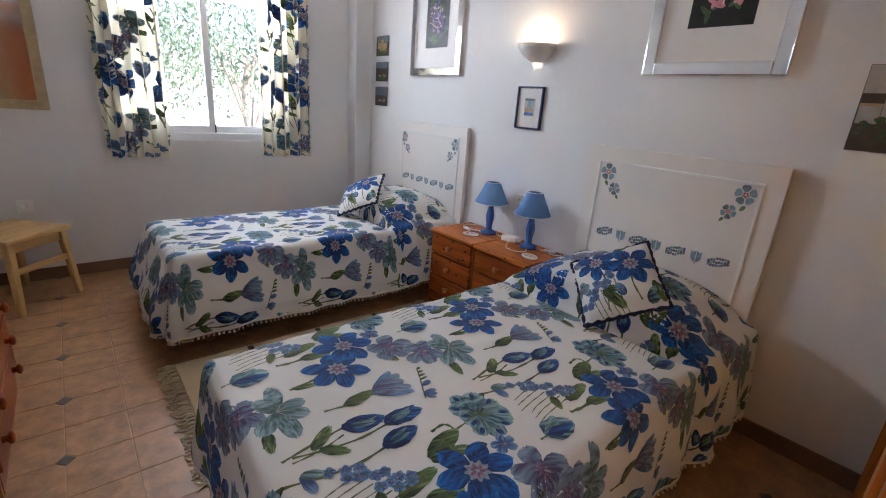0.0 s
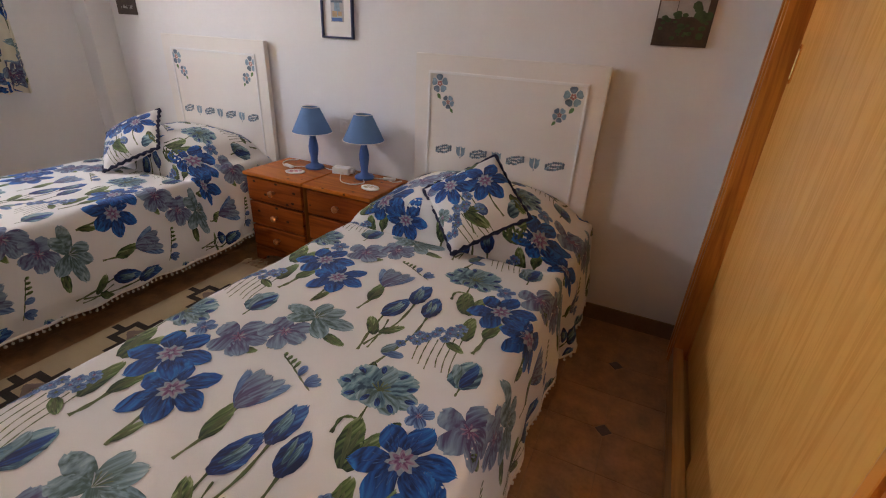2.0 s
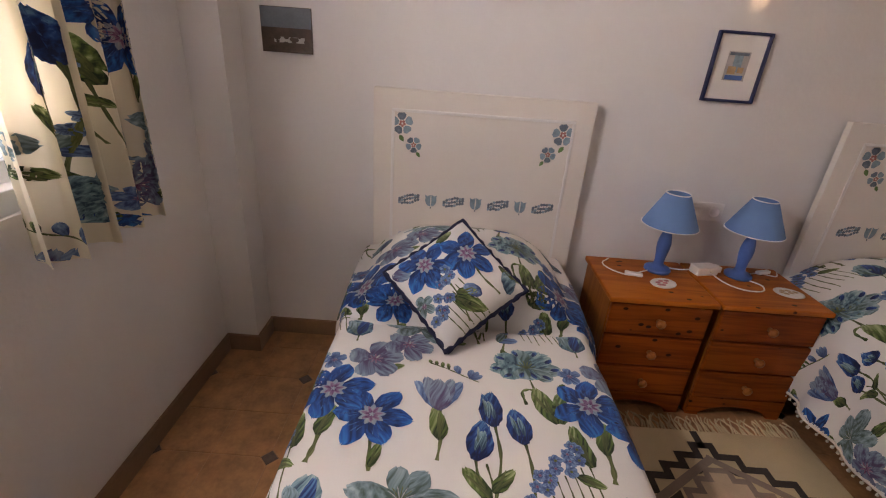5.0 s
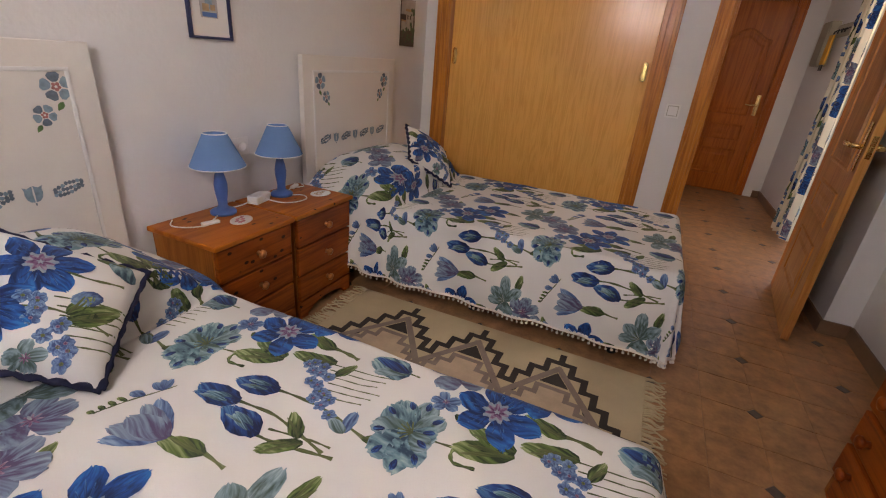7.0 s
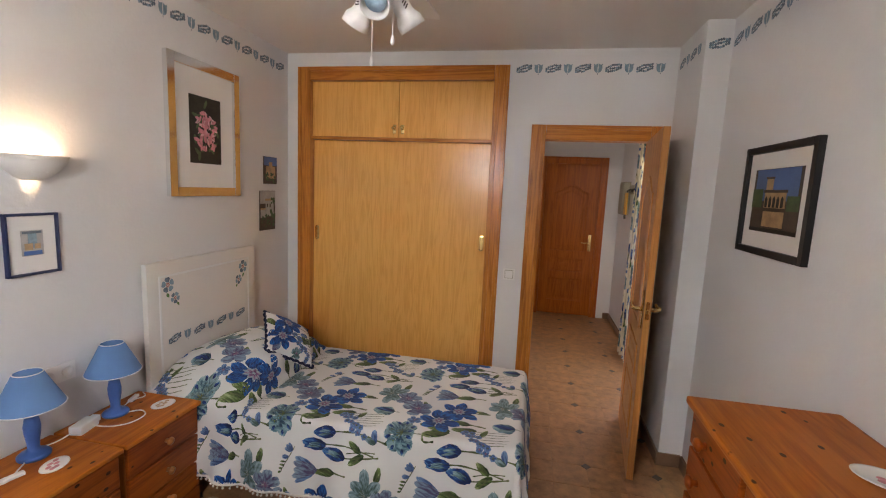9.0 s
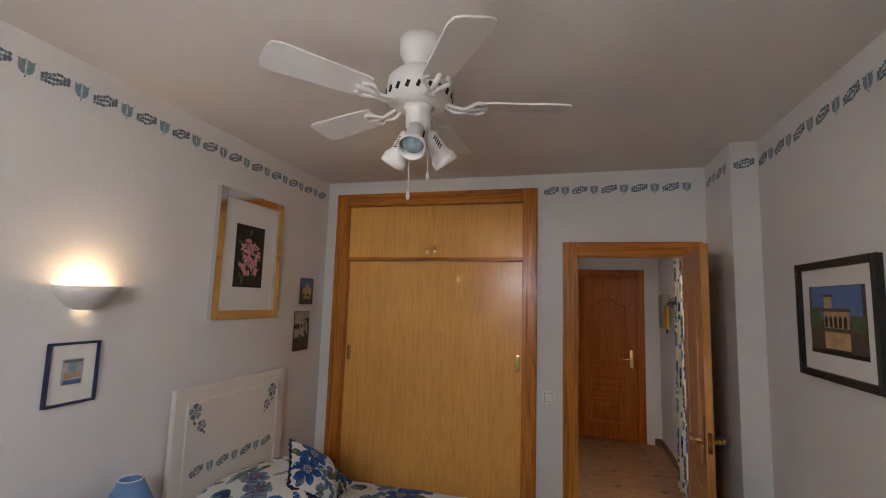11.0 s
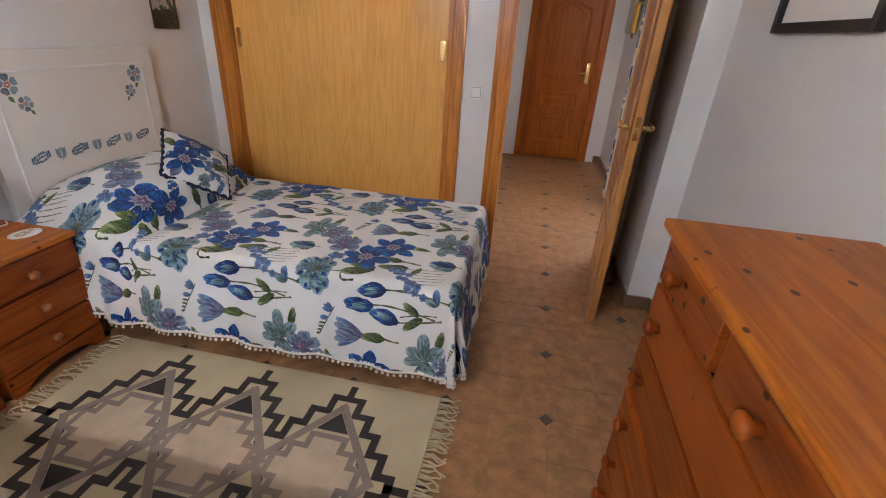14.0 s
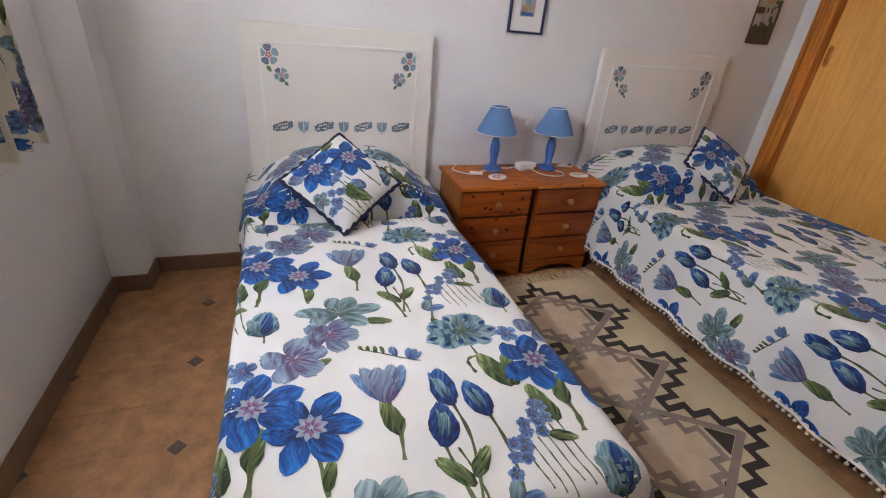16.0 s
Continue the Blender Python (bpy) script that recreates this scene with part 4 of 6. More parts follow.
        self.tulip(ox + 0.483, oy + 0.785, 0.10, 0.12, NAV, 0.16)
        self.freesia(ox + 0.31, oy + 0.965)
        self.strip([(ox + 0.505, oy + 0.86), (ox + 0.50, oy + 0.905), (ox + 0.53, oy + 0.915), (ox + 0.555, oy + 0.88)], 0.008, LEF, 1.7)
        self.leaf(ox + 0.575, oy + 0.80, 1.95, 0.10)
        self.leaf(ox + 0.585, oy + 0.80, 1.45, 0.085)
        self.carnation(ox + 0.525, oy + 1.02, 0.185)
        self.bud(ox + 0.02, oy + 1.155, 0.092, 0.1)
        self.hyacinth(ox + 0.55, oy + 0.66)
        self.leaf(ox + 0.63, oy + 0.68, 1.9, 0.09)
        self.leaf(ox + 0.275, oy + 1.12, -0.3, 0.06)
        self.leaf(ox + 0.40, oy + 0.60, 0.9, 0.06)
        self.stem([(ox + 0.39, oy + 0.67), (ox + 0.405, oy + 0.60), (ox + 0.41, oy + 0.53)])
        self.petal(ox + 0.455, oy + 1.13, 0.3, 0.06, 0.03, LIL, 2)
        self.petal(ox + 0.455, oy + 1.13, 1.3, 0.05, 0.03, SLA, 2.1)
        self.leaf(ox + 0.46, oy + 1.09, -1.2, 0.05)
        self.pansy(ox + 0.645, oy + 0.985, 0.06, 0.3, LIL)
        self.leaf(ox + 0.62, oy + 0.95, -2.0, 0.045)

    def lay(self, name, parent, sheet, place, keep=None):
        """place turns (p, q) into the sheet's (a, b)."""
        bm = bmesh.new()
        uv = bm.loops.layers.uv.new("UVMap")
        for grid, ink, layer in self.patches:
            rows = []
            for row in grid:
                out = []
                for p, q in row:
                    s = place(p, q)
                    out.append(sheet.at(s[0], s[1], 0.0008 + 0.00035 * layer))
                rows.append(out)
            if all(v is None for r in rows for v in r):
                continue
            n, m = len(rows) - 1, len(rows[0]) - 1
            made = {}
            for i in range(n):
                for j in range(m):
                    ids = ((i, j), (i + 1, j), (i + 1, j + 1), (i, j + 1))
                    if any(rows[a][b] is None for a, b in ids):
                        continue
                    vs = []
                    for a, b in ids:
                        if (a, b) not in made:
                            made[a, b] = bm.verts.new(rows[a][b])
                        vs.append(made[a, b])
                    try:
                        f = bm.faces.new(vs)
                    except ValueError:
                        continue
                    f.material_index, f.smooth = ink, True
                    for lp, (a, b) in zip(f.loops, ids):
                        lp[uv].uv = (b / max(1, m), a / max(1, n))
        bm.normal_update()
        return tagged(part(name, bm, PRINTS, parent, "printed blue and mauve flowers with green leaves"), kind="stuff")


# ---- the two beds: frame and mattress under a fringed bedspread ----
XE = 2.35   # where the spreads end at the headboards


def bed(foot, yc, half, flare, origin_q, origin_p, seed, window_side):
    """foot: the x of the mattress end; flare: how far the hanging cloth stands out at its hem."""
    rng = random.Random(seed)
    length = XE - foot
    base = thing("bed_base", "single bed base with mattress on dark metal legs", "bed", "single beds", pose(0, yc, 0))
    part("mattress", boxes((foot + 0.03, -half + 0.03, 0.24, XH - 0.07, half - 0.03, 0.47), bevel=0.03), COTTON, base)
    part("base_frame", boxes((foot + 0.05, -half + 0.05, 0.17, XH - 0.07, half - 0.05, 0.239), bevel=0.01), DARK, base)
    for x in (foot + 0.16, 1.35, XH - 0.25):
        for y in (-half + 0.10, half - 0.10):
            part("leg", lathe(bmesh.new(), [(0.024, 0), (0.024, 0.01), (0.019, 0.014), (0.019, 0.17)], x, y, 14), METAL, base, smooth=True)

    def pillow(a, b):
        t = a + foot - 1.83
        if t <= 0:
            return 0.0
        side = max(0.0, 1 - (abs(b) / (half + 0.02)) ** 3.2)
        return (0.135 * min(1, t / 0.07) ** 0.6 + 0.058 * math.sin(min(1, t / 0.30) * math.pi / 2) - 0.06 * max(0, t - 0.36) / 0.16) * side

    R = 0.03

    def drape(a, b):
        """Cloth coordinates (a from the foot, b across) to a place, in the bed's own frame."""
        da, db = max(0.0, -a), max(0.0, abs(b) - half)
        sg = 1 if b > 0 else -1
        x, y = max(a, 0.0), max(-half, min(half, b))
        tuck = max(0.0, 1 - (abs(b) / (half + 0.02)) ** 6)
        top = 0.505 + pillow(x, y) - 0.03 * tuck * math.exp(-((x + foot - 1.812) / 0.02) ** 2) + 0.006 * noise.noise((a * 4, b * 4, seed)) + 0.003 * noise.noise((a * 14, b * 9, seed + 3))
        if da == 0 and db == 0:
            return (foot + x - 0.055 * tuck * math.exp(-((x + foot - 1.89) / 0.04) ** 2), y, top)
        if da > 0 and db > 0:
            d, th = max(da, db) * 0.35 + math.hypot(da, db) * 0.65, math.atan2(db, da)
        else:
            d, th = da + db, (0.0 if db == 0 else math.pi / 2)
        nx, ny = -math.cos(th), sg * math.sin(th)
        if d < R * math.pi / 2:
            o, drop = R * math.sin(d / R), R * (1 - math.cos(d / R))
        else:
            o, drop = R, R + (d - R * math.pi / 2)
        along = (x if db else 0) + (y if da else 0) + th * 0.16
        fold = 0.006 * math.sin(along * 13 + seed) + 0.007 * noise.noise((along * 4, d * 2, seed * 3))
        corner = 0.035 * math.sin(2 * th) * math.cos(th * 6)
        low = min(1, drop / 0.3)
        out = flare if sg < 0 else flare + (0.035 - flare) * math.sin(th) ** 2
        o += low * (out + fold + corner + 0.007 * math.sin(along * 31) * low)
        if x + foot > 1.81 and db > 0:
            o += 0.045 * min(1, drop / 0.2) * math.sin(min(1, (x + foot - 1.81) / 0.16) * math.pi) * (0.6 + 0.4 * math.sin(drop * 20)) + 0.02 * min(1, (x + foot - 1.81) * 5)
        return (foot + x + nx * o, y + ny * o, max(0.105, top - drop))

    hang = 0.395
    sp = thing("bedspread", "cream bedspread with blue flower print and bobble fringe, " + ("window" if window_side else "wardrobe") + " bed", "bedspread", "bedspreads", pose(0, yc, 0))
    sheet = Sheet(drape, -hang, length, 150, -half - hang, half + hang, 100, 1)
    part("cloth", sheet.mesh(), COTTON, sp, "cream cotton cloth", True)
    pr = Print()
    for i in range(-1, 5):
        for j in range(-2, 3):
            pr.cell(j * 0.67, i * 0.60 - 0.60)
    
    def tucked(a):
        """Cloth drawn into the crease in front of the pillow shows only in part."""
        e = 1.79 - foot
        return a if a < e else e + (a - e) * 0.32 if a < e + 0.22 else a - 0.15
    pr.lay("flower_print", sp, sheet, lambda p, q: (tucked(q + origin_q - foot), origin_p - p - yc))
    # bobble fringe along the hem
    bm = bmesh.new()
    hem = []
    step = 0.024
    a = length - 0.03
    while a > 0:
        hem.append((a, half + hang))
        a -= step
    for i in range(int(2 * hang * 0.55 / step)):
        th = i / (2 * hang * 0.55 / step) * math.pi / 2
        k = hang / (max(math.cos(th), math.sin(th)) * 0.35 + 0.65)
        hem.append((-k * math.sin(th), half + k * math.cos(th)))
    b = half
    while b > -half:
        hem.append((-hang, b))
        b -= step
    n1 = len(hem)
    hem += [(p, -q) for p, q in hem[:n1 - int(2 * half / step) - 1]][::-1]
    pts = []
    for p, q in hem:
        v = Vector(drape(p, q))
        pts.append(v)
    for v in pts:
        r = 0.0065 * rng.uniform(0.8, 1.2)
        tube(bm, [v + Vector((0, 0, 0.004)), v + Vector((rng.uniform(-0.003, 0.003), rng.uniform(-0.003, 0.003), -0.014))], 0.0022, 4)
        bmesh.ops.create_icosphere(bm, subdivisions=1, radius=r, matrix=Matrix.Translation(v + Vector((rng.uniform(-0.003, 0.003), rng.uniform(-0.003, 0.003), -0.018))))
    ob = part("bobble_fringe", bm, FRINGE, sp, "cream bobble fringe", True)
    tagged(ob, kind="stuff")
    bm = tube(bmesh.new(), pts, 0.006, 6)
    part("hem_braid", bm, FRINGE, sp, "cream braid along the hem", True)
    return sp


bed(0.56, 2.42, 0.374, 0.115, 0.0, 2.765, 3, True)
bed(0.475, 0.535, 0.445, 0.038, -0.02, 0.845, 8, False)


def cushion(m, label, seed, size):
    t = thing("cushion", label, "cushion", "scatter cushions", m)
    h = size / 2

    def puff(side):
        def fn(a, b):
            u, v = a / h, b / h
            e = max(0.0, (1 - abs(u) ** 2.6)) ** 0.55 * max(0.0, (1 - abs(v) ** 2.6)) ** 0.55
            k = 1 - 0.045 * (abs(u) ** 2 * (1 - v * v) + abs(v) ** 2 * (1 - u * u))
            return (a * k, b * k, side * (0.002 + 0.062 * e) + 0.003 * noise.noise((a * 18, b * 18, seed)))
        return fn
    front = Sheet(puff(1), -h, h, 26, -h, h, 26, 1)
    back = Sheet(puff(-1), -h, h, 26, -h, h, 26, -1)
    part("front", front.mesh(), COTTON, t, smooth=True)
    part("back", back.mesh(), COTTON, t, smooth=True)
    pr = Print(seed)
    pr.stem([(-0.05, 0.06), (-0.035, -0.03), (-0.055, -0.14)], 0.006)
    pr.stem([(0.075, 0.03), (0.06, -0.05), (0.075, -0.13)], 0.006)
    pr.anemone(-0.058, 0.085, 0.155, 0.3)
    pr.anemone(0.072, 0.036, 0.165, 0.9)
    pr.leaf(-0.055, -0.055, -1.0, 0.085)
    pr.leaf(0.135, -0.055, -1.3, 0.07)
    pr.leaf(0.02, 0.125, 0.35, 0.06)
    pr.hyacinth(-0.075, -0.045)
    pr.pansy(-0.14, -0.02, 0.06, 0.2, SLA)
    pr.petal(-0.155, 0.13, -0.6, 0.06, 0.045, MAU, 1.7)
    pr.petal(0.10, -0.145, 0.9, 0.075, 0.05, TEA, 2)
    pr.petal(0.02, -0.10, 1.9, 0.06, 0.04, LIL, 1.9)
    pr.lay("flower_print", t, front, lambda p, q: (p, q))
    ring = []
    for k in range(4):
        for i in range(24):
            s = -h + 2 * h * i / 24
            c = (1 - 0.045 * (1 - (s / h) ** 2)) * h
            x, y = ((s, -c), (c, s), (-s, c), (-c, -s))[k]
            ring.append((x, y, 0.004 * math.sin(i * 2.1)))
    ring.append(ring[0])
    part("edging", tube(bmesh.new(), ring, [0.0085 + 0.0025 * math.sin(i * 1.9) for i in range(len(ring))], 7), NAVY, t, "dark navy ruched edging", True)
    return t


def basis(px, py, pz, right, up):
    r = Vector(right).normalized()
    u = Vector(up)
    u = (u - r * u.dot(r)).normalized()
    f = r.cross(u)
    return Matrix(((r.x, u.x, f.x, px), (r.y, u.y, f.y, py), (r.z, u.z, f.z, pz), (0, 0, 0, 1)))


# leaning back on the pillow rolls, one corner up
D = 2 ** -0.5


def corner_up(x, y, z, rise, side):
    """The pose of a square whose diagonals run along rise and side."""
    u, r = Vector(rise).normalized(), Vector(side).normalized()
    return basis(x, y, z, (r + u) * D, (u - r) * D)


cushion(corner_up(1.825, 2.46, 0.655, (0.34, -0.05, 0.27), (0.0, -1, 0.0)), "square floral cushion with navy edging propped on the window bed", 5, 0.325)
cushion(corner_up(1.885, 0.455, 0.672, (0.33, -0.03, 0.31), (0.0, -1, -0.04)), "square floral cushion with navy edging leaning on the wardrobe bed", 6, 0.325)

# ---- headboards ----


def stencil_flower(bm_by, place, x, y, r, turn):
    for k in range(5):
        a = turn + k * 2 * math.pi / 5
        pts = [(0.36, -0.42), (0.62, -0.56), (0.88, -0.50), (1.0, -0.25), (0.96, 0.0), (1.0, 0.25), (0.88, 0.50), (0.62, 0.56), (0.36, 0.42)]
        flat(bm_by[0 if k % 2 else 1], [(x + r * p * math.cos(a + q), y + r * p * math.sin(a + q)) for p, q in pts], place=place)
    for k in range(5):
        a = turn + (k + 0.5) * 2 * math.pi / 5
        pts = [(x + r * 0.2 * math.cos(a) + r * 0.13 * math.cos(w), y + r * 0.2 * math.sin(a) + r * 0.13 * math.sin(w)) for w in [2 * math.pi * i / 7 for i in range(7)]]
        flat(bm_by[2], pts, place=place)


def stencil_leaf(bm, place, x, y, ang, l, w):
    pts = []
    for i in range(5):
        t = i / 5
        pts.append((t * l, w * 0.5 * math.sin(math.pi * t ** 0.8)))
    pts.append((l, 0))
    for i in range(4, 0, -1):
        t = i / 5
        pts.append((t * l, -w * 0.5 * math.sin(math.pi * t ** 0.8)))
    ca, sa = math.cos(ang), math.sin(ang)
    flat(bm, [(x + p * ca - q * sa, y + p * sa + q * ca) for p, q in pts], place=place)


def stencil_row(bm_by, place, x0, count, pitch, y, size):
    """Tulips between leafy sprigs."""
    for i in range(count):
        x = x0 + i * pitch
        if i % 2:
            cup = [(0.0, -0.48), (0.20, -0.44), (0.36, -0.26), (0.43, 0.02), (0.41, 0.26), (0.47, 0.48), (0.26, 0.37), (0.0, 0.50)]
            for sgn in (-1, 1):
                for (p, q), (p1, q1) in zip(cup, cup[1:]):
                    flat(bm_by[1], [(x + sgn * (e * size + 0.0012), y + f * size) for e, f in ((0.03, 0.0), (p, q), (p1, q1))], place=place)
            stencil_leaf(bm_by[0], place, x, y - size * 0.5, -math.pi / 2, size * 0.2, size * 0.1)
        else:
            rng = random.Random(i)
            for k in range(24):
                u = (k // 3 - 3.5) / 3.5
                dx, dy = u * size * 0.74, ((k % 3) - 1) * size * 0.30 * (1.1 - 0.5 * abs(u)) + u * size * 0.16
                stencil_leaf(bm_by[0 if k % 4 else 1], place, x + dx - size * 0.1, y + dy, rng.uniform(-0.4, 0.5), size * 0.26, size * 0.26)


STENCILS = (STENB, STENL, STENR, STENG)


def headboard(y0, y1, label):
    t = thing("headboard", label, "headboard", "painted headboards", pose(0, (y0 + y1) / 2, 0))
    hw, zb, zt = (y1 - y0) / 2, 0.36, 1.18
    f = 2.355
    part("board", boxes((f, -hw, zb, f + 0.03, hw, zt), bevel=0.003), BOARDM, t)
    for y in (-hw + 0.10, hw - 0.16):
        part("leg", boxes((f + 0.005, y, 0, f + 0.025, y + 0.06, zb - 0.0005), bevel=0.003), BOARDM, t)
    m = 0.072
    bm = boxes((f - 0.006, -hw + m, zt - m - 0.012, f, hw - m, zt - m), (f - 0.006, -hw + m, zb + 0.02, f, -hw + m + 0.012, zt - m - 0.0121), (f - 0.006, hw - m - 0.012, zb + 0.02, f, hw - m, zt - m - 0.0121), bevel=0.003)
    part("moulding", bm, WHITE, t, "thin raised white moulding")

    def place(p, q):
        return (f - 0.0015, -p, q)
    bms = [bmesh.new() for _ in range(4)]
    for s in (-1, 1):
        stencil_flower(bms, place, s * 0.315, 1.052, 0.043, 0.4)
        stencil_flower(bms, place, s * 0.268, 0.972, 0.032, 1.0)
        stencil_leaf(bms[3], place, s * 0.325, 1.008, -1.0 if s < 0 else -2.2, 0.032, 0.018)
        stencil_leaf(bms[3], place, s * 0.255, 0.945, -1.0 if s < 0 else -2.2, 0.026, 0.014)
    stencil_row(bms, place, -0.28, 7, 0.0935, 0.745, 0.052)
    for bm, mt, nm in zip(bms, STENCILS, ("slate blue", "pale blue", "rose", "green")):
        ob = part("stencil", bm, mt, t, nm + " stencilled flowers")
        tagged(ob, kind="stuff")
    return t


headboard(1.957, 2.815, "cream painted headboard with blue stencilled flowers behind the window bed")
headboard(0.093, 0.987, "cream painted headboard with blue stencilled flowers behind the wardrobe bed")

# ---- curtains ----


def curtain(x0, x1, y, z0, z1, folds, label, seed, depth=0.035, axis="x", shift=0.0, flare=0.0):
    t = thing("curtain", label, "curtain", "floral curtains")
    width = (x1 - x0) * 1.45

    def hangs(a, b):
        u = b / width
        z = z0 + a
        grow = 0.6 + 0.4 * (1 - a / (z1 - z0))
        x = x0 + (x1 - x0) * u + flare * (1 - a / (z1 - z0)) * (u - 0.5)
        ph = u * folds * 2 * math.pi + 0.5 * noise.noise((u * 4, a * 0.8, seed))
        d = depth * grow * (math.sin(ph) + 0.35 * math.sin(2.3 * ph + seed))
        x += 0.25 * (x1 - x0) / folds * math.sin(2 * ph) * 0.5
        return (x, y + d, z + 0.006 * math.sin(ph)) if axis == "x" else (y + d, x, z)
    sheet = Sheet(hangs, 0, z1 - z0, 60, 0, width, 90, -1)
    part("cloth", sheet.mesh(), CURT, t, smooth=True)
    pr = Print(seed)
    for i in range(-2, 4):
        for j in range(-1, 3):
            pr.cell(j * 0.67 + shift, i * 0.60 - 0.3)
    pr.lay("flower_print", t, sheet, lambda p, q: (q, p if axis == "x" else width - p))
    return t


curtain(0.42, 0.80, 3.395, 0.815, 2.27, 4, "floral cotton curtain hanging open beside the window", 2, shift=0.1)
curtain(1.44, 1.85, 3.395, 0.815, 2.27, 4, "floral cotton curtain hanging open beside the window, near the bed", 5, shift=-0.25)
rod = thing("curtain_rod", "slim white curtain rod over the window", "curtain rod")
part("pole", tube(bmesh.new(), [(0.30, 3.39, 2.29), (1.98, 3.39, 2.29)], 0.011, 12), PLASTIC, rod, smooth=True)
for x in (0.36, 1.92):
    part("bracket", boxes((x - 0.012, 3.38, 2.278, x + 0.012, YN - 0.0005, 2.302), bevel=0.003), PLASTIC, rod)

# ---- corner beside the window: stool, mirror and socket ----
stool = thing("stool", "pale pine stool with square seat in the corner", "stool", m=pose(-0.115, 3.125, 0, 0, 0, 45))
bm = boxes((-0.20, -0.20, 0.418, 0.20, 0.20, 0.446), bevel=0.009)
part("seat", bm, PALEP, stool, "pale pine plank seat")
for sx in (-1, 1):
    for sy in (-1, 1):
        bm = bmesh.new()
        top, low = (sx * 0.160, sy * 0.160), (sx * 0.187, sy * 0.187)
        lo = [bm.verts.new((low[0] + dx, low[1] + dy, 0)) for dx, dy in ((-0.016, -0.016), (0.016, -0.016), (0.016, 0.016), (-0.016, 0.016))]
        hi = [bm.verts.new((top[0] + dx, top[1] + dy, 0.4175)) for dx, dy in ((-0.021, -0.021), (0.021, -0.021), (0.021, 0.021), (-0.021, 0.021))]
        bm.faces.new(lo[::-1])
        bm.faces.new(hi)
        for i in range(4):
            bm.faces.new((lo[i], lo[(i + 1) % 4], hi[(i + 1) % 4], hi[i]))
        bmesh.ops.bevel(bm, geom=bm.edges[:], offset=0.004, segments=2, affect='EDGES')
        part("leg", bm, PALEZ, stool)
for s in (-1, 1):
    part("stretcher", boxes((-0.158, s * 0.172 - 0.010, 0.235, 0.158, s * 0.172 + 0.010, 0.270), bevel=0.004), PALEP, stool)
    part("apron", boxes((-0.138, s * 0.160 - 0.009, 0.360, 0.138, s * 0.160 + 0.009, 0.4175), bevel=0.003), PALEP, stool)
    part("apron", boxes((s * 0.160 - 0.009, -0.138, 0.360, s * 0.160 + 0.009, 0.138, 0.4175), bevel=0.003), PALEP, stool)
mirror = thing("wall_mirror", "rectangular wall mirror in a worn gilt frame", "mirror", m=basis(-0.065, YN - 0.0005, 1.46, (1, 0, 0), (0, 0, 1)))
MW, MH = 0.232, 0.352
part("frame", boxes((-MW, -MH, 0.0, -MW + 0.054, MH, 0.022), (MW - 0.054, -MH, 0.0, MW, MH, 0.022), (-MW + 0.0541, -MH, 0.0, MW - 0.0541, -MH + 0.054, 0.0215), (-MW + 0.0541, MH - 0.054, 0.0, MW - 0.0541, MH, 0.0215), bevel=0.006), GILT, mirror, "worn gilt frame")
part("inner_lip", boxes((-MW + 0.046, -MH + 0.046, 0.0222, -MW + 0.053, MH - 0.046, 0.027), (MW - 0.053, -MH + 0.046, 0.0222, MW - 0.046, MH - 0.046, 0.027), (-MW + 0.0531, -MH + 0.046, 0.0222, MW - 0.0531, -MH + 0.053, 0.0268), (-MW + 0.0531, MH - 0.053, 0.0222, MW - 0.0531, MH - 0.046, 0.0268), bevel=0.002), GILT, mirror)
part("glass", boxes((-MW + 0.0545, -MH + 0.0545, 0.004, MW - 0.0545, MH - 0.0545, 0.009)), CHROME, mirror, "silvered glass")
so = tagged(new("wall_socket"), "white single wall socket low on the window wall", "socket")
part("plate", boxes((-0.088, YN - 0.010, 0.468, -0.006, YN - 0.0005, 0.548), bevel=0.003), PLASTIC, so)
part("outlet", lathe(bmesh.new(), [(0.024, 0), (0.024, 0.004), (0.019, 0.005), (0.018, 0.001)], turn=Matrix.Translation((-0.047, YN - 0.0105, 0.508)) @ Matrix.Rotation(math.pi / 2, 4, 'X'), seg=20), PLASTIC, so, smooth=True)

# ---- rug ----
rug = thing("rug", "flat woven cream wool rug with dark stepped medallions, between the beds", "rug")
RX0, RX1, RY0, RY1, RZ = 0.475, 1.925, 1.02, 1.88, 0.009
part("ground_weave", boxes((RX0, RY0, 0.0005, RX1, RY1, RZ), bevel=0.003), RUGC, rug)
RC = 1.462


def face_up(bm):
    bm.normal_update()
    for f in bm.faces:
        if f.normal.z < 0:
            f.normal_flip()


def rug_lines(name, segs, wide, mat_, lift, label):
    bm = bmesh.new()
    for i, ((xa, ya), (xb, yb)) in enumerate(segs):
        d = Vector((xb - xa, yb - ya, 0))
        if d.length < 1e-6:
            continue
        u = d.normalized() * wide / 2
        v = Vector((-u.y, u.x, 0))
        z = RZ + lift + 0.0003 * (i % 5)
        a, b = Vector((xa, ya, z)) - u, Vector((xb, yb, z)) + u
        f = bm.faces.new([bm.verts.new(p) for p in (a - v, b - v, b + v, a + v)])
    face_up(bm)
    ob = part(name, bm, mat_, rug, label)
    tagged(ob, kind="stuff")


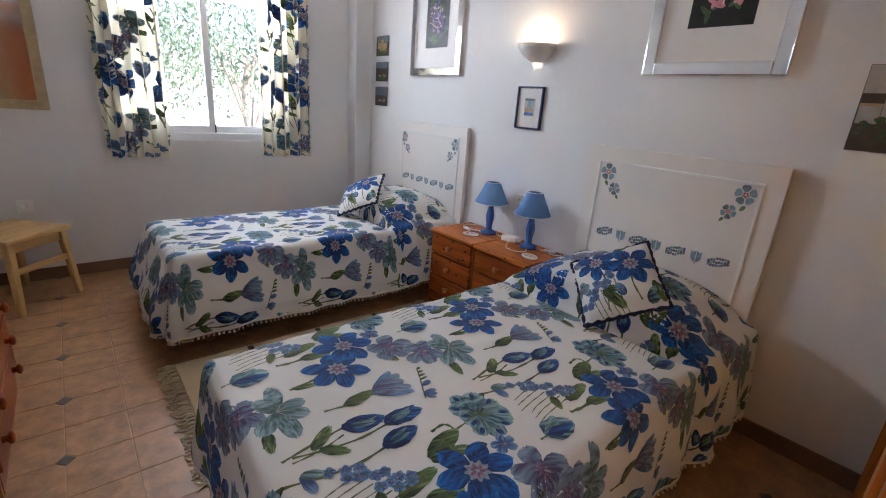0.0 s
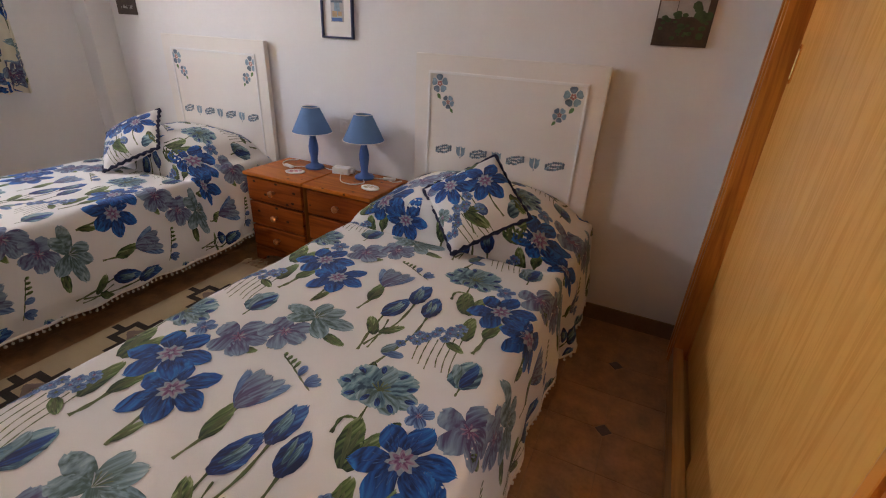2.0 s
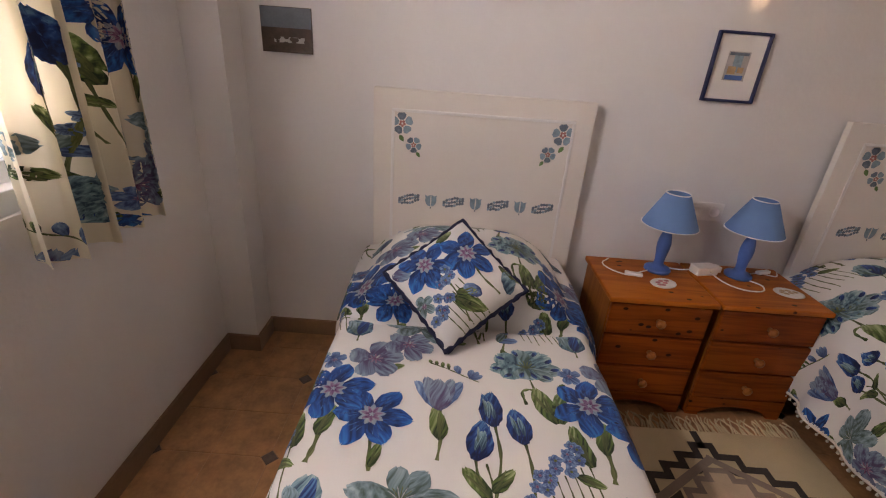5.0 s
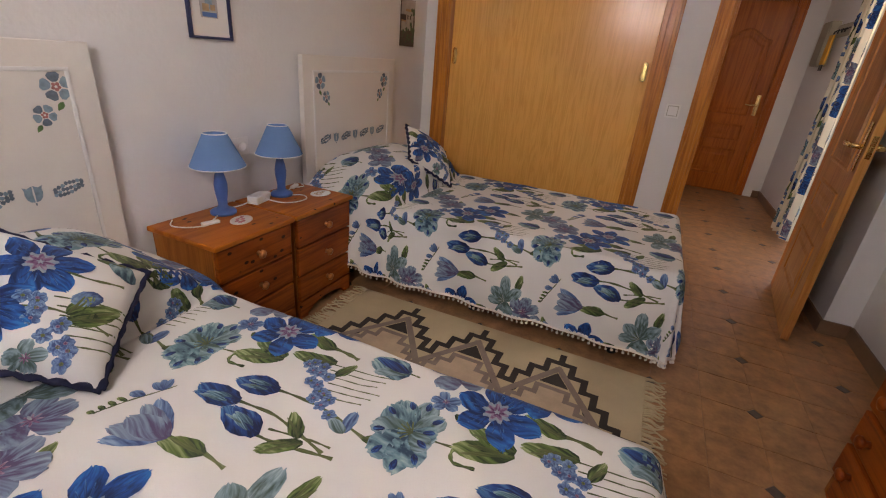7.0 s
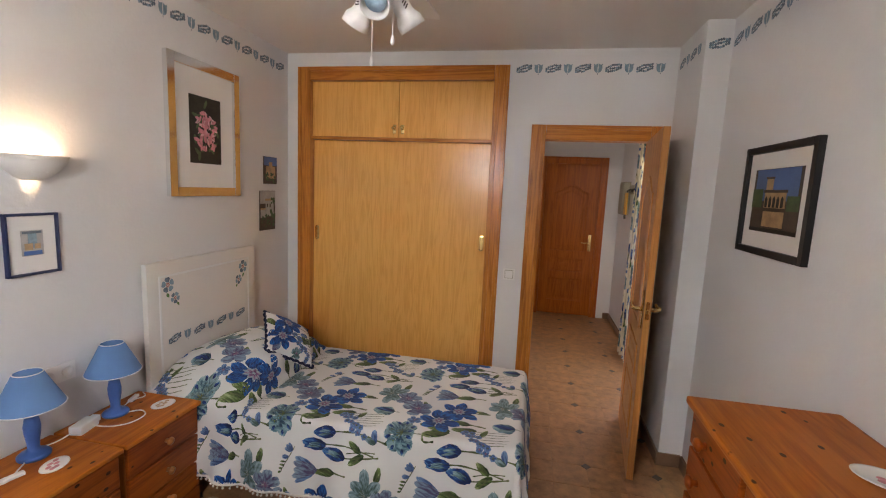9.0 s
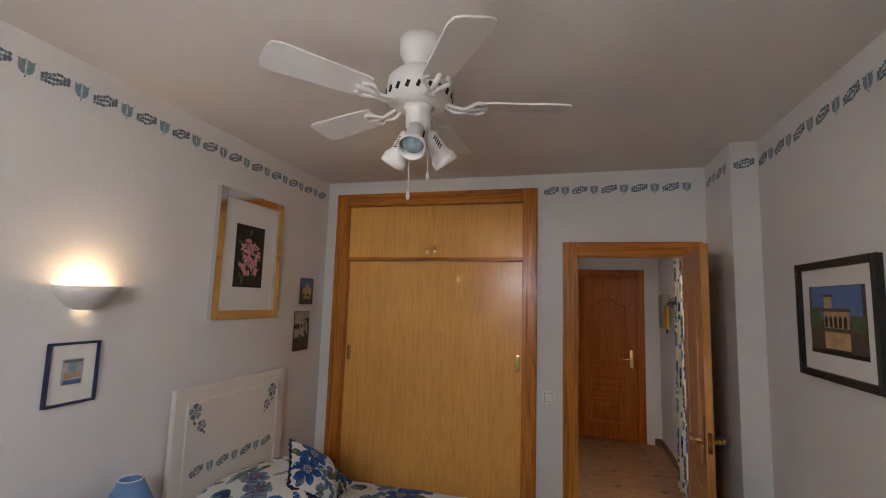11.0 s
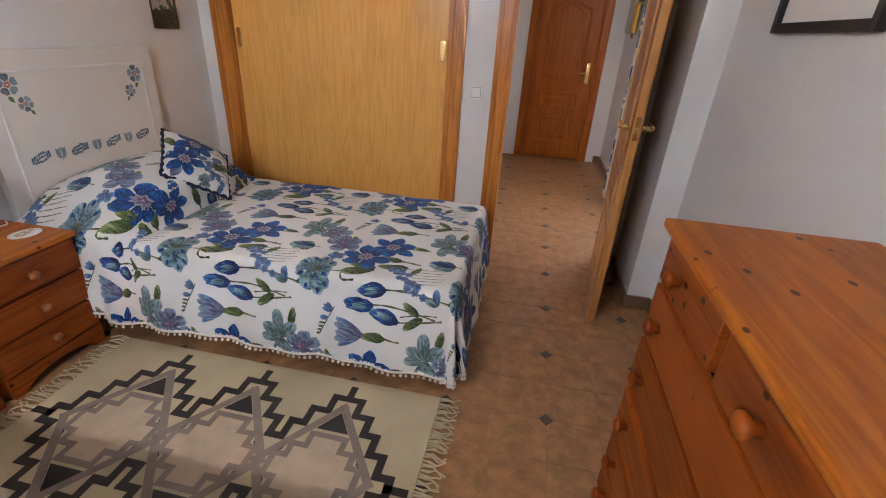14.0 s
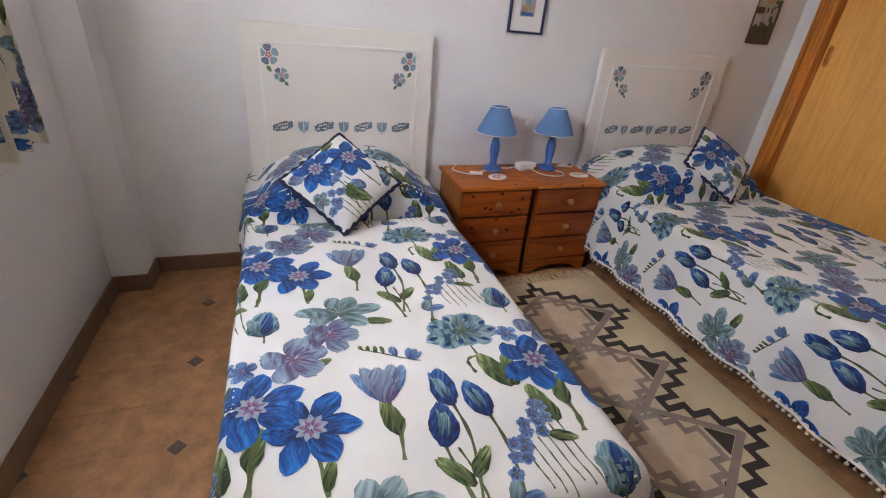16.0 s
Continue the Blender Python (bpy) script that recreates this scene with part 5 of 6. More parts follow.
steps = []
centres = (0.825, 1.205, 1.585)
W2, H2 = 0.215, 0.335
stair = [(0, H2), (0.055, H2), (0.055, H2 - 0.075), (0.115, H2 - 0.075), (0.115, H2 - 0.15), (0.165, H2 - 0.15), (0.165, H2 - 0.225), (W2, H2 - 0.225), (W2, H2 - 0.30), (W2 + 0.05, H2 - 0.30), (W2 + 0.05, 0)]
dark, dia, tri, cross_, inner = [], [], bmesh.new(), bmesh.new(), bmesh.new()
for ci, c in enumerate(centres):
    for sx in (-1, 1):
        last = (ci == 0 and sx < 0) or (ci == 2 and sx > 0)
        for sy in (-1, 1):
            pts = stair if last else stair[:7] + [(0.19, H2 - 0.225)]
            w = [(c + sx * p, RC + sy * q) for p, q in pts]
            dark += list(zip(w, w[1:]))
    for sy in (-1, 1):
        dark.append(((c, RC + sy * H2), (c, RC + sy * (H2 + 0.055))))
        for sx in (-1, 1):
            dia.append(((c, RC + sy * (H2 - 0.045)), (c + sx * 0.20, RC + sy * 0.0)))
        f = tri.faces.new([tri.verts.new((c + x, RC + sy * y, RZ + 0.0016)) for x, y in ((-0.062, 0.172), (0.062, 0.172), (0, 0.262))])
    for bm, inset, lift in ((cross_, 0.0, 0.0006), (inner, 0.023, 0.0012)):
        q = [(0.165, 0.055), (0.125, 0.055), (0.125, 0.105), (0.075, 0.105), (0.075, 0.16)]
        q = [(x - inset, y - inset) for x, y in q]
        out = q + [(-x, y) for x, y in q[::-1]] + [(-x, -y) for x, y in q] + [(x, -y) for x, y in q[::-1]]
        bm.faces.new([bm.verts.new((c + x, RC + y, RZ + lift)) for x, y in out])
    for sx in (-1, 1):
        for sy in (-1, 1):
            tri.faces.new([tri.verts.new((c + sx * x, RC + sy * y, RZ + 0.0020)) for x, y in ((0.135, 0.06), (0.185, 0.02), (0.125, 0.11))])
for s, c in ((-1, centres[0]), (1, centres[2])):
    dark.append(((c + s * (W2 + 0.05), RC), (c + s * (W2 + 0.105), RC)))
rug_lines("stepped_border", dark, 0.029, RUGD, 0.001, "dark brown stepped lines")
rug_lines("diamond_line", dia, 0.029, RUGG, 0.0028, "grey brown diamond lines")
for bm, mt, nm in ((tri, RUGD, "dark brown triangles"), (cross_, RUGG, "grey brown stepped crosses"), (inner, RUGP, "tan stepped centres")):
    face_up(bm)
    ob = part("weave_figure", bm, mt, rug, nm)
    tagged(ob, kind="stuff")
bm = bmesh.new()
rr = random.Random(12)
for xs, d in ((RX0, -1), (RX1, 1)):
    y = RY0 + 0.005
    while y < RY1:
        pts = [(xs, y, 0.006), (xs + d * 0.03, y + rr.uniform(-0.012, 0.012), 0.006), (xs + d * 0.055, y + rr.uniform(-0.012, 0.012), 0.0045), (xs + d * rr.uniform(0.07, 0.09), y + rr.uniform(-0.02, 0.02), 0.004)]
        tube(bm, curve(pts, 2), [0.004, 0.0045, 0.006, 0.0035, 0.003, 0.003, 0.0035], 5)
        y += 0.0135
tagged(part("tassels", bm, RUGC, rug, "knotted cream tassels"), kind="stuff")

# ---- pictures ----


def wall_basis(x, y, z, face):
    """Frame of a wall picture: its own x runs to the viewer's right, y up, z out of the wall."""
    right = Vector((0, 1, 0)) if face > 0 else Vector((0, -1, 0))
    return basis(x, y, z, right, (0, 0, 1))


def ring_frame(w, h, wide, d0, d1, bevel=0.002):
    return boxes((-w, -h, d0, -w + wide, h, d1), (w - wide, -h, d0, w, h, d1), (-w + wide, -h, d0, w - wide, -h + wide, d1), (-w + wide, h - wide, d0, w - wide, h, d1), bevel=bevel)


def plate(x0, y0, x1, y1, z, thick=0.0006):
    return boxes((x0, y0, z, x1, y1, z + thick))


def flower_photo(parent, w, h, z, petal_mat, seed):
    rng = random.Random(seed)
    part("photo", plate(-w, -h, w, h, z), PHOTOD, parent, "dark flower photograph")
    bm = bmesh.new()
    for k in range(44):
        a, r = rng.uniform(0, 6.28), rng.uniform(0, 1) ** 0.6
        cx, cy = w * 0.72 * r * math.cos(a), h * 0.62 * r * math.sin(a)
        s, b = rng.uniform(0.014, 0.030), rng.uniform(0, 3.14)
        bm.faces.new([bm.verts.new((cx + s * math.cos(t) * math.cos(b) - 0.45 * s * math.sin(t) * math.sin(b), cy + s * math.cos(t) * math.sin(b) + 0.45 * s * math.sin(t) * math.cos(b), z + 0.0010 + 0.00006 * k)) for t in [2 * math.pi * i / 9 for i in range(9)]])
    tagged(part("blossom", bm, petal_mat, parent), kind="stuff")
    bm = bmesh.new()
    for k in range(36):
        a, r = rng.uniform(0, 6.28), rng.uniform(0, 1) ** 0.6
        cx, cy = w * 0.66 * r * math.cos(a), h * 0.56 * r * math.sin(a)
        s, b = rng.uniform(0.006, 0.016), rng.uniform(0, 3.14)
        bm.faces.new([bm.verts.new((cx + s * math.cos(t) * math.cos(b) - 0.35 * s * math.sin(t) * math.sin(b), cy + s * math.cos(t) * math.sin(b) + 0.35 * s * math.sin(t) * math.cos(b), z + 0.0040 + 0.00005 * k)) for t in [2 * math.pi * i / 8 for i in range(8)]])
    tagged(part("blossom_light", bm, PHOTOL, parent), kind="stuff")
    bm = bmesh.new()
    for k in range(22):
        cx, cy, s, b = rng.uniform(-w, w) * 0.76, rng.uniform(-h, h) * 0.82, 0.036, rng.uniform(0, 3)
        bm.faces.new([bm.verts.new((cx + s * math.cos(t) * math.cos(b) - 0.3 * s * math.sin(t) * math.sin(b), cy + s * 0.8 * math.cos(t) * math.sin(b) + 0.3 * s * math.sin(t) * math.cos(b), z + 0.0008 + 0.00001 * k)) for t in [2 * math.pi * i / 8 for i in range(8)]])
    tagged(part("foliage", bm, PHOTOG, parent), kind="stuff")


def big_picture(y, z, label, petal_mat, seed):
    t = thing("framed_flower_picture", label, "picture", "large framed flower pictures", wall_basis(XH - 0.0005, y, z, -1))
    w, h = 0.291, 0.380
    part("frame", ring_frame(w, h, 0.052, 0.0, 0.028, 0.003), CHROME, t, "polished mirror steel frame")
    part("mount", plate(-w + 0.052, -h + 0.052, w - 0.052, h - 0.052, 0.010), PAPER, t, "white card mount")
    flower_photo(t, 0.128, 0.19, 0.0112, petal_mat, seed)
    return t


big_picture(0.50, 1.90, "flower photograph in a wide mirror steel frame near the wardrobe", PHOTOP, 3)
big_picture(2.407, 1.90, "flower photograph in a wide mirror steel frame over the window bed", MAUVE_PETAL, 4)

t = thing("small_framed_print", "small print of a blue balcony in a navy frame", "picture", m=wall_basis(XH - 0.0005, 1.468, 1.3375, -1))
part("frame", ring_frame(0.098, 0.122, 0.010, 0, 0.018), NAVYF, t)
part("mount", plate(-0.088, -0.112, 0.088, 0.112, 0.006), PAPER, t)
part("print", plate(-0.040, -0.045, 0.040, 0.055, 0.0072), PHOTOW, t)
part("print_door", plate(-0.016, -0.015, 0.016, 0.05, 0.0084), STENL, t)
part("print_awning", plate(-0.036, 0.042, 0.034, 0.052, 0.0092), STENB, t)
part("print_flowers", boxes((-0.030, -0.022, 0.0092, 0.0, 0.004, 0.0097), (0.006, -0.018, 0.0092, 0.028, 0.002, 0.0097)), PHOTOT, t)
part("print_balcony", boxes((-0.034, -0.042, 0.0100, 0.032, -0.026, 0.0105)), BLUEP, t)


def card(y, z, w, h, label, kind_, seed):
    t = thing("photo_card", label, "photo", "small unframed wall photos", wall_basis(XH - 0.0005, y, z, -1))
    part("card", boxes((-w, -h, 0.004, w, h, 0.010), bevel=0.0015), PHOTOB, t)
    rng = random.Random(seed)
    part("sky", plate(-w + 0.002, h * (0.1 if kind_ == "sea" else 0.35), w - 0.002, h - 0.002, 0.0103), PHOTOW if kind_ == "house" else SKYB if seed == 1 else SKYG, t)
    if kind_ == "house":
        part("house", boxes((-w * 0.3, -h * 0.3, 0.0112, w * 0.75, h * 0.5, 0.0118), (-w * 0.95, -h * 0.35, 0.0112, -w * 0.32, h * 0.05, 0.0118)), PHOTOW, t)
        part("roof", boxes((-w * 0.36, h * 0.5, 0.0120, w * 0.82, h * 0.60, 0.0124), (-w * 0.96, h * 0.05, 0.0120, -w * 0.31, h * 0.12, 0.0124)), PHOTOT, t)
        part("windows", boxes((-w * 0.15, h * 0.16, 0.0120, w * 0.0, h * 0.34, 0.0124), (w * 0.2, h * 0.16, 0.0120, w * 0.36, h * 0.34, 0.0124)), PHOTOB, t)
    elif kind_ == "arch":
        part("building", boxes((-w * 0.7, -h * 0.6, 0.0112, w * 0.7, h * 0.3, 0.0118), (-w * 0.25, h * 0.3, 0.0112, w * 0.25, h * 0.62, 0.0118)), PHOTOT, t)
    else:
        part("boat", boxes((-w * 0.5, -h * 0.55, 0.0112, w * 0.7, -h * 0.3, 0.0118)), PHOTOW if kind_ == "sea" else PHOTOT, t)
    bm = bmesh.new()
    for k in range(30):
        cx, cy, s = rng.uniform(-w, w) * 0.82, rng.uniform(-h * 0.9, -h * 0.22), rng.uniform(0.006, 0.014)
        bm.faces.new([bm.verts.new((cx + s * math.cos(q), cy + s * 0.7 * math.sin(q), 0.0126 + 0.00005 * k)) for q in [2 * math.pi * i / 7 for i in range(7)]])
    if kind_ == "house":
        for k in range(14):
            cx, cy, s = rng.uniform(w * 0.35, w * 0.85), rng.uniform(-h * 0.3, h * 0.7), rng.uniform(0.008, 0.018)
            bm.faces.new([bm.verts.new((cx + s * math.cos(q), cy + s * math.sin(q), 0.0136 + 0.00005 * k)) for q in [2 * math.pi * i / 7 for i in range(7)]])
    tagged(part("shrubbery", bm, PHOTOG if kind_ != "sea" else PHOTOB, t), kind="stuff")
    return t


card(-0.16, 1.703, 0.084, 0.098, "small photo of a tan gateway under blue sky", "arch", 1)
card(-0.122, 1.411, 0.096, 0.144, "photo of a white house with palm and garden", "house", 2)
for z, k, lb in ((1.755, "arch", "small photo of an old facade beside the corner"), (1.552, "boat", "small photo of a shaded street beside the corner"), (1.352, "sea", "small photo of a boat at sea beside the corner")):
    card(3.145, z, 0.095, 0.077, lb, k, int(z * 100))

t = thing("framed_palace_picture", "photograph of a palace by water in a black frame", "picture", m=wall_basis(XP + 0.0005, 0.742, 1.638, 1))
part("frame", ring_frame(0.278, 0.236, 0.030, 0, 0.024, 0.002), BLACK, t)
part("mount", plate(-0.248, -0.206, 0.248, 0.206, 0.008), PAPER, t)
part("photo", plate(-0.19, -0.135, 0.19, 0.135, 0.0092), PHOTOB, t)
part("photo_sky", plate(-0.17, 0.0, 0.17, 0.133, 0.0104), SKYB, t)
part("photo_palace", boxes((-0.08, -0.03, 0.0116, 0.09, 0.035, 0.0120), (-0.075, 0.035, 0.0116, -0.02, 0.095, 0.0120)), PHOTOT, t)
part("photo_roof", boxes((-0.09, 0.034, 0.0124, 0.10, 0.046, 0.0128), (-0.082, 0.092, 0.0124, -0.013, 0.101, 0.0128)), PHOTOB, t)
bm = bmesh.new()
for k in range(5):
    x = -0.062 + k * 0.032
    bm.faces.new([bm.verts.new((x + dx, dy, 0.0130)) for dx, dy in ((-0.011, -0.028), (0.011, -0.028), (0.011, 0.008), (0.0, 0.02), (-0.011, 0.008))])
part("photo_arches", bm, PHOTOD, t)
part("photo_hedge", boxes((-0.188, -0.03, 0.0116, -0.10, 0.05, 0.0120), (0.10, -0.04, 0.0116, 0.188, 0.02, 0.0120)), PHOTOG, t)
part("photo_reflection", boxes((-0.08, -0.11, 0.0116, 0.09, -0.045, 0.0120)), PHOTOT, t)
part("photo_water", plate(-0.188, -0.133, 0.188, -0.118, 0.0110), PHOTOD, t)

# ---- wall light ----
sc = thing("wall_light", "lit half-bowl plaster uplighter on the wall", "wall light", m=pose(XH - 0.001, 1.455, 0))
prof = [(0.030, 1.588), (0.036, 1.589), (0.060, 1.60), (0.095, 1.628), (0.118, 1.660), (0.126, 1.684), (0.119, 1.684), (0.108, 1.660), (0.085, 1.634), (0.052, 1.609), (0.036, 1.600), (0.030, 1.600)]
bm = lathe(bmesh.new(), prof, seg=26, turn=Matrix.Rotation(math.pi / 2, 4, 'Z'), arc=math.pi)
bmesh.ops.recalc_face_normals(bm, faces=bm.faces)
part("bowl", bm, CERAMIC, sc, "white plaster half bowl", True)
part("holder", lathe(bmesh.new(), [(0.012, 1.620), (0.012, 1.635), (0.008, 1.64)], -0.076, 0, 14), PLASTIC, sc, smooth=True)
part("bulb", lathe(bmesh.new(), [(0.006, 1.641), (0.008, 1.645), (0.008, 1.650), (0.005, 1.654), (0.001, 1.655)], -0.076, 0, 14), bulb, sc, smooth=True)

# ---- ceiling fan ----
fan = thing("ceiling_fan", "white ceiling fan with five blades and three spotlights, at rest", "ceiling fan", m=pose(1.0, 1.39, 0))
part("canopy", lathe(bmesh.new(), [(0.02, 2.48), (0.05, 2.50), (0.075, 2.55), (0.078, ZC - 0.001)], seg=28), WHITE, fan, smooth=True)
part("motor", lathe(bmesh.new(), [(0.06, 2.352), (0.10, 2.358), (0.118, 2.372), (0.12, 2.395), (0.112, 2.41), (0.115, 2.42), (0.110, 2.45), (0.085, 2.475), (0.03, 2.482)], seg=36), WHITE, fan, smooth=True)
for k in range(20):
    a = 2 * math.pi * k / 20
    bm = boxes((-0.006, -0.0015, -0.012, 0.006, 0.0015, 0.012))
    ob = part("vent_slot", bm, DARK, fan)
    ob.matrix_local = pose(0.1195 * math.cos(a), 0.1195 * math.sin(a), 2.384, 0, 0, math.degrees(a) + 90) @ pose(0, 0, 0, 0, 22, 0)
part("light_fitter", lathe(bmesh.new(), [(0.022, 2.222), (0.034, 2.228), (0.036, 2.27), (0.044, 2.278), (0.046, 2.335), (0.055, 2.351)], seg=28), WHITE, fan, smooth=True)
for k in range(5):
    a = radians(196 + 72 * k)
    rot = Matrix.Rotation(a, 4, 'Z')
    bm = bmesh.new()
    for s in (-1, 1):
        tube(bm, [rot @ p for p in curve([(0.095, 0.012 * s, 2.362), (0.13, 0.02 * s, 2.345), (0.165, 0.012 * s, 2.345), (0.205, 0.045 * s, 2.352), (0.235, 0.03 * s, 2.354)], 4)], 0.007, 7)
    tube(bm, [rot @ Vector(p) for p in ((0.165, 0, 2.346), (0.20, 0, 2.353), (0.245, 0, 2.354))], 0.008, 7)
    iron = part("blade_iron", bm, WHITE, fan, smooth=True)
    bm = bmesh.new()
    out = [(0.205, -0.048), (0.23, -0.054), (0.50, -0.066), (0.528, -0.058), (0.536, -0.035), (0.536, 0.035), (0.528, 0.058), (0.50, 0.066), (0.23, 0.054), (0.205, 0.048)]
    tilt = Matrix.Rotation(radians(11), 4, 'X')
    lo = [bm.verts.new(rot @ (Matrix.Translation((0, 0, 2.362)) @ tilt @ Vector((x, y, -0.003)))) for x, y in out]
    hi = [bm.verts.new(rot @ (Matrix.Translation((0, 0, 2.362)) @ tilt @ Vector((x, y, 0.003)))) for x, y in out]
    bm.faces.new(lo[::-1])
    bm.faces.new(hi)
    for i in range(len(out)):
        j = (i + 1) % len(out)
        bm.faces.new((lo[i], lo[j], hi[j], hi[i]))
    part("blade", bm, WHITE, fan, "pale cream blade")
for k, az in enumerate((100, 220, 340)):
    a = radians(az)
    aim = Matrix.Translation((0.036 * math.cos(a), 0.036 * math.sin(a), 2.262)) @ Matrix.Rotation(a, 4, 'Z') @ Matrix.Rotation(radians(180 - 38), 4, 'Y') @ Matrix.Scale(0.86, 4)
    bm = lathe(bmesh.new(), [(0.022, 0.0), (0.034, 0.012), (0.036, 0.085), (0.040, 0.098), (0.052, 0.118), (0.054, 0.150), (0.051, 0.150), (0.049, 0.12), (0.034, 0.095), (0.030, 0.06), (0.004, 0.058)], seg=26, turn=aim)
    head = part("spotlight", bm, WHITE, fan, "white spotlight head", True)
    part("lamp_face", lathe(bmesh.new(), [(0.002, 0.085), (0.026, 0.088), (0.040, 0.118), (0.036, 0.128), (0.002, 0.134)], seg=24, turn=aim), STENL if k == 0 else PLASTIC, head, "unlit reflector bulb", True)
    for s in range(5):
        for side in (-1, 1):
            slot = part("cooling_slot", boxes((-0.0015, -0.010, -0.0022, 0.0015, 0.010, 0.0022)), DARK, head)
            slot.matrix_local = aim @ Matrix.Rotation(side * radians(90), 4, 'Z') @ Matrix.Translation((0.0362, 0, 0.03 + 0.011 * s)) @ Matrix.Rotation(0.5, 4, 'X')
    knuckle = part("knuckle", tube(bmesh.new(), [(0.03 * math.cos(a), 0.03 * math.sin(a), 2.245), (0.055 * math.cos(a), 0.055 * math.sin(a), 2.247)], 0.010, 10), WHITE, head, smooth=True)
for x, y, z in ((0.012, 0.045, 2.015), (-0.048, 0.02, 2.085)):
    part("pull_cord", tube(bmesh.new(), [(x, y, 2.29), (x, y, z + 0.02)], 0.0015, 5), PLASTIC, fan)
    part("cord_weight", lathe(bmesh.new(), [(0.002, z + 0.022), (0.006, z + 0.012), (0.0075, z), (0.004, z - 0.008)], x, y, 10), PLASTIC, fan, smooth=True)

# ---- stencilled border under the ceiling ----


def border(name, place, length, flip=False):
    bms = [bmesh.new() for _ in range(4)]
    pitch = 0.098
    n = int(length / pitch)
    stencil_row(bms, place, (length - (n - 1) * pitch) / 2, n, pitch, 2.474, 0.061)
    root = tagged(new(name), "blue stencilled tulip border painted under the ceiling", "border", kind="structure")
    for bm, mt in zip(bms[:2], STENCILS):
        tagged(part("stencil", bm, mt, root), kind="stuff")
    for bm in bms[2:]:
        bm.free()


border("trim_1", lambda p, q: (XH - 0.0015, 3.31 - p, q), 3.70)
border("trim_2", lambda p, q: (0.69 - p, YW + 0.0015, q), 1.05)
border("trim_3", lambda p, q: (-0.3835, YW + p, q), 0.48)
border("trim_4", lambda p, q: (XP + 0.0015, 0.06 + p, q), 3.38)
border("trim_5", lambda p, q: (-0.385 - p, 0.0615, q), 0.135)
border("trim_6", lambda p, q: (XP + p, YN - 0.0015, q), 2.74)

# ---- hall ----
curtain(-1.86, -1.48, HX0 + 0.10, 0.05, 2.30, 4, "floral cotton curtain gathered beside the hall window", 9, depth=0.028, axis="y", flare=0.04)
hw = tagged(new("window_2"), "tall glazed hall door with white frame", "window", kind="structure")
part("window_frame", boxes((HX0 - 0.09, -1.72, 0, HX0 - 0.03, -1.66, 2.12), (HX0 - 0.09, -0.66, 0, HX0 - 0.03, -0.60, 2.12), (HX0 - 0.09, -1.66, 2.06, HX0 - 0.03, -0.66, 2.12), (HX0 - 0.09, -1.66, 0, HX0 - 0.03, -0.66, 0.08), bevel=0.004), ALU, hw)
pn = part("pane", boxes((HX0 - 0.064, -1.66, 0.08, HX0 - 0.060, -0.66, 2.06)), glass, hw)
pn.visible_shadow = False
kb = thing("key_cabinet", "beige key cabinet with hook rail on the hall wall", "key cabinet")
part("box", boxes((HX0 + 0.0005, -2.92, 1.42, HX0 + 0.07, -2.66, 1.80), bevel=0.006), BEIGE, kb)
part("door", boxes((HX0 + 0.0705, -2.905, 1.435, HX0 + 0.078, -2.675, 1.785), bevel=0.004), BEIGE, kb)
part("rail", boxes((HX0 + 0.0005, -2.64, 1.66, HX0 + 0.02, -2.22, 1.76), bevel=0.004), BEIGE, kb)
for y in (-2.56, -2.46, -2.36, -2.28):
    part("hook", tube(bmesh.new(), curve([(HX0 + 0.02, y, 1.72), (HX0 + 0.05, y, 1.70), (HX0 + 0.055, y, 1.68), (HX0 + 0.05, y, 1.69)], 3), 0.006, 6), METAL, kb, smooth=True)
tg = thing("key_tag", "yellow key tag hanging from the hook rail", "key tag", m=pose(HX0 + 0.058, -2.56, 1.40))
part("tag", boxes((-0.008, -0.06, 0.03, 0.008, 0.06, 0.275), bevel=0.006), YELLOW, tg)
part("keys", boxes((-0.006, -0.04, -0.02, 0.006, 0.03, 0.029), bevel=0.003), BLACK, tg)

# ---- floor tiles: four cut tiles round each small dark inset ----
PX, PY, FX, FY = 0.4025, 0.4065, 0.052, 1.02
TW, TH, GAP, CUT = PX / 2, PY / 2, 0.0011, 0.033


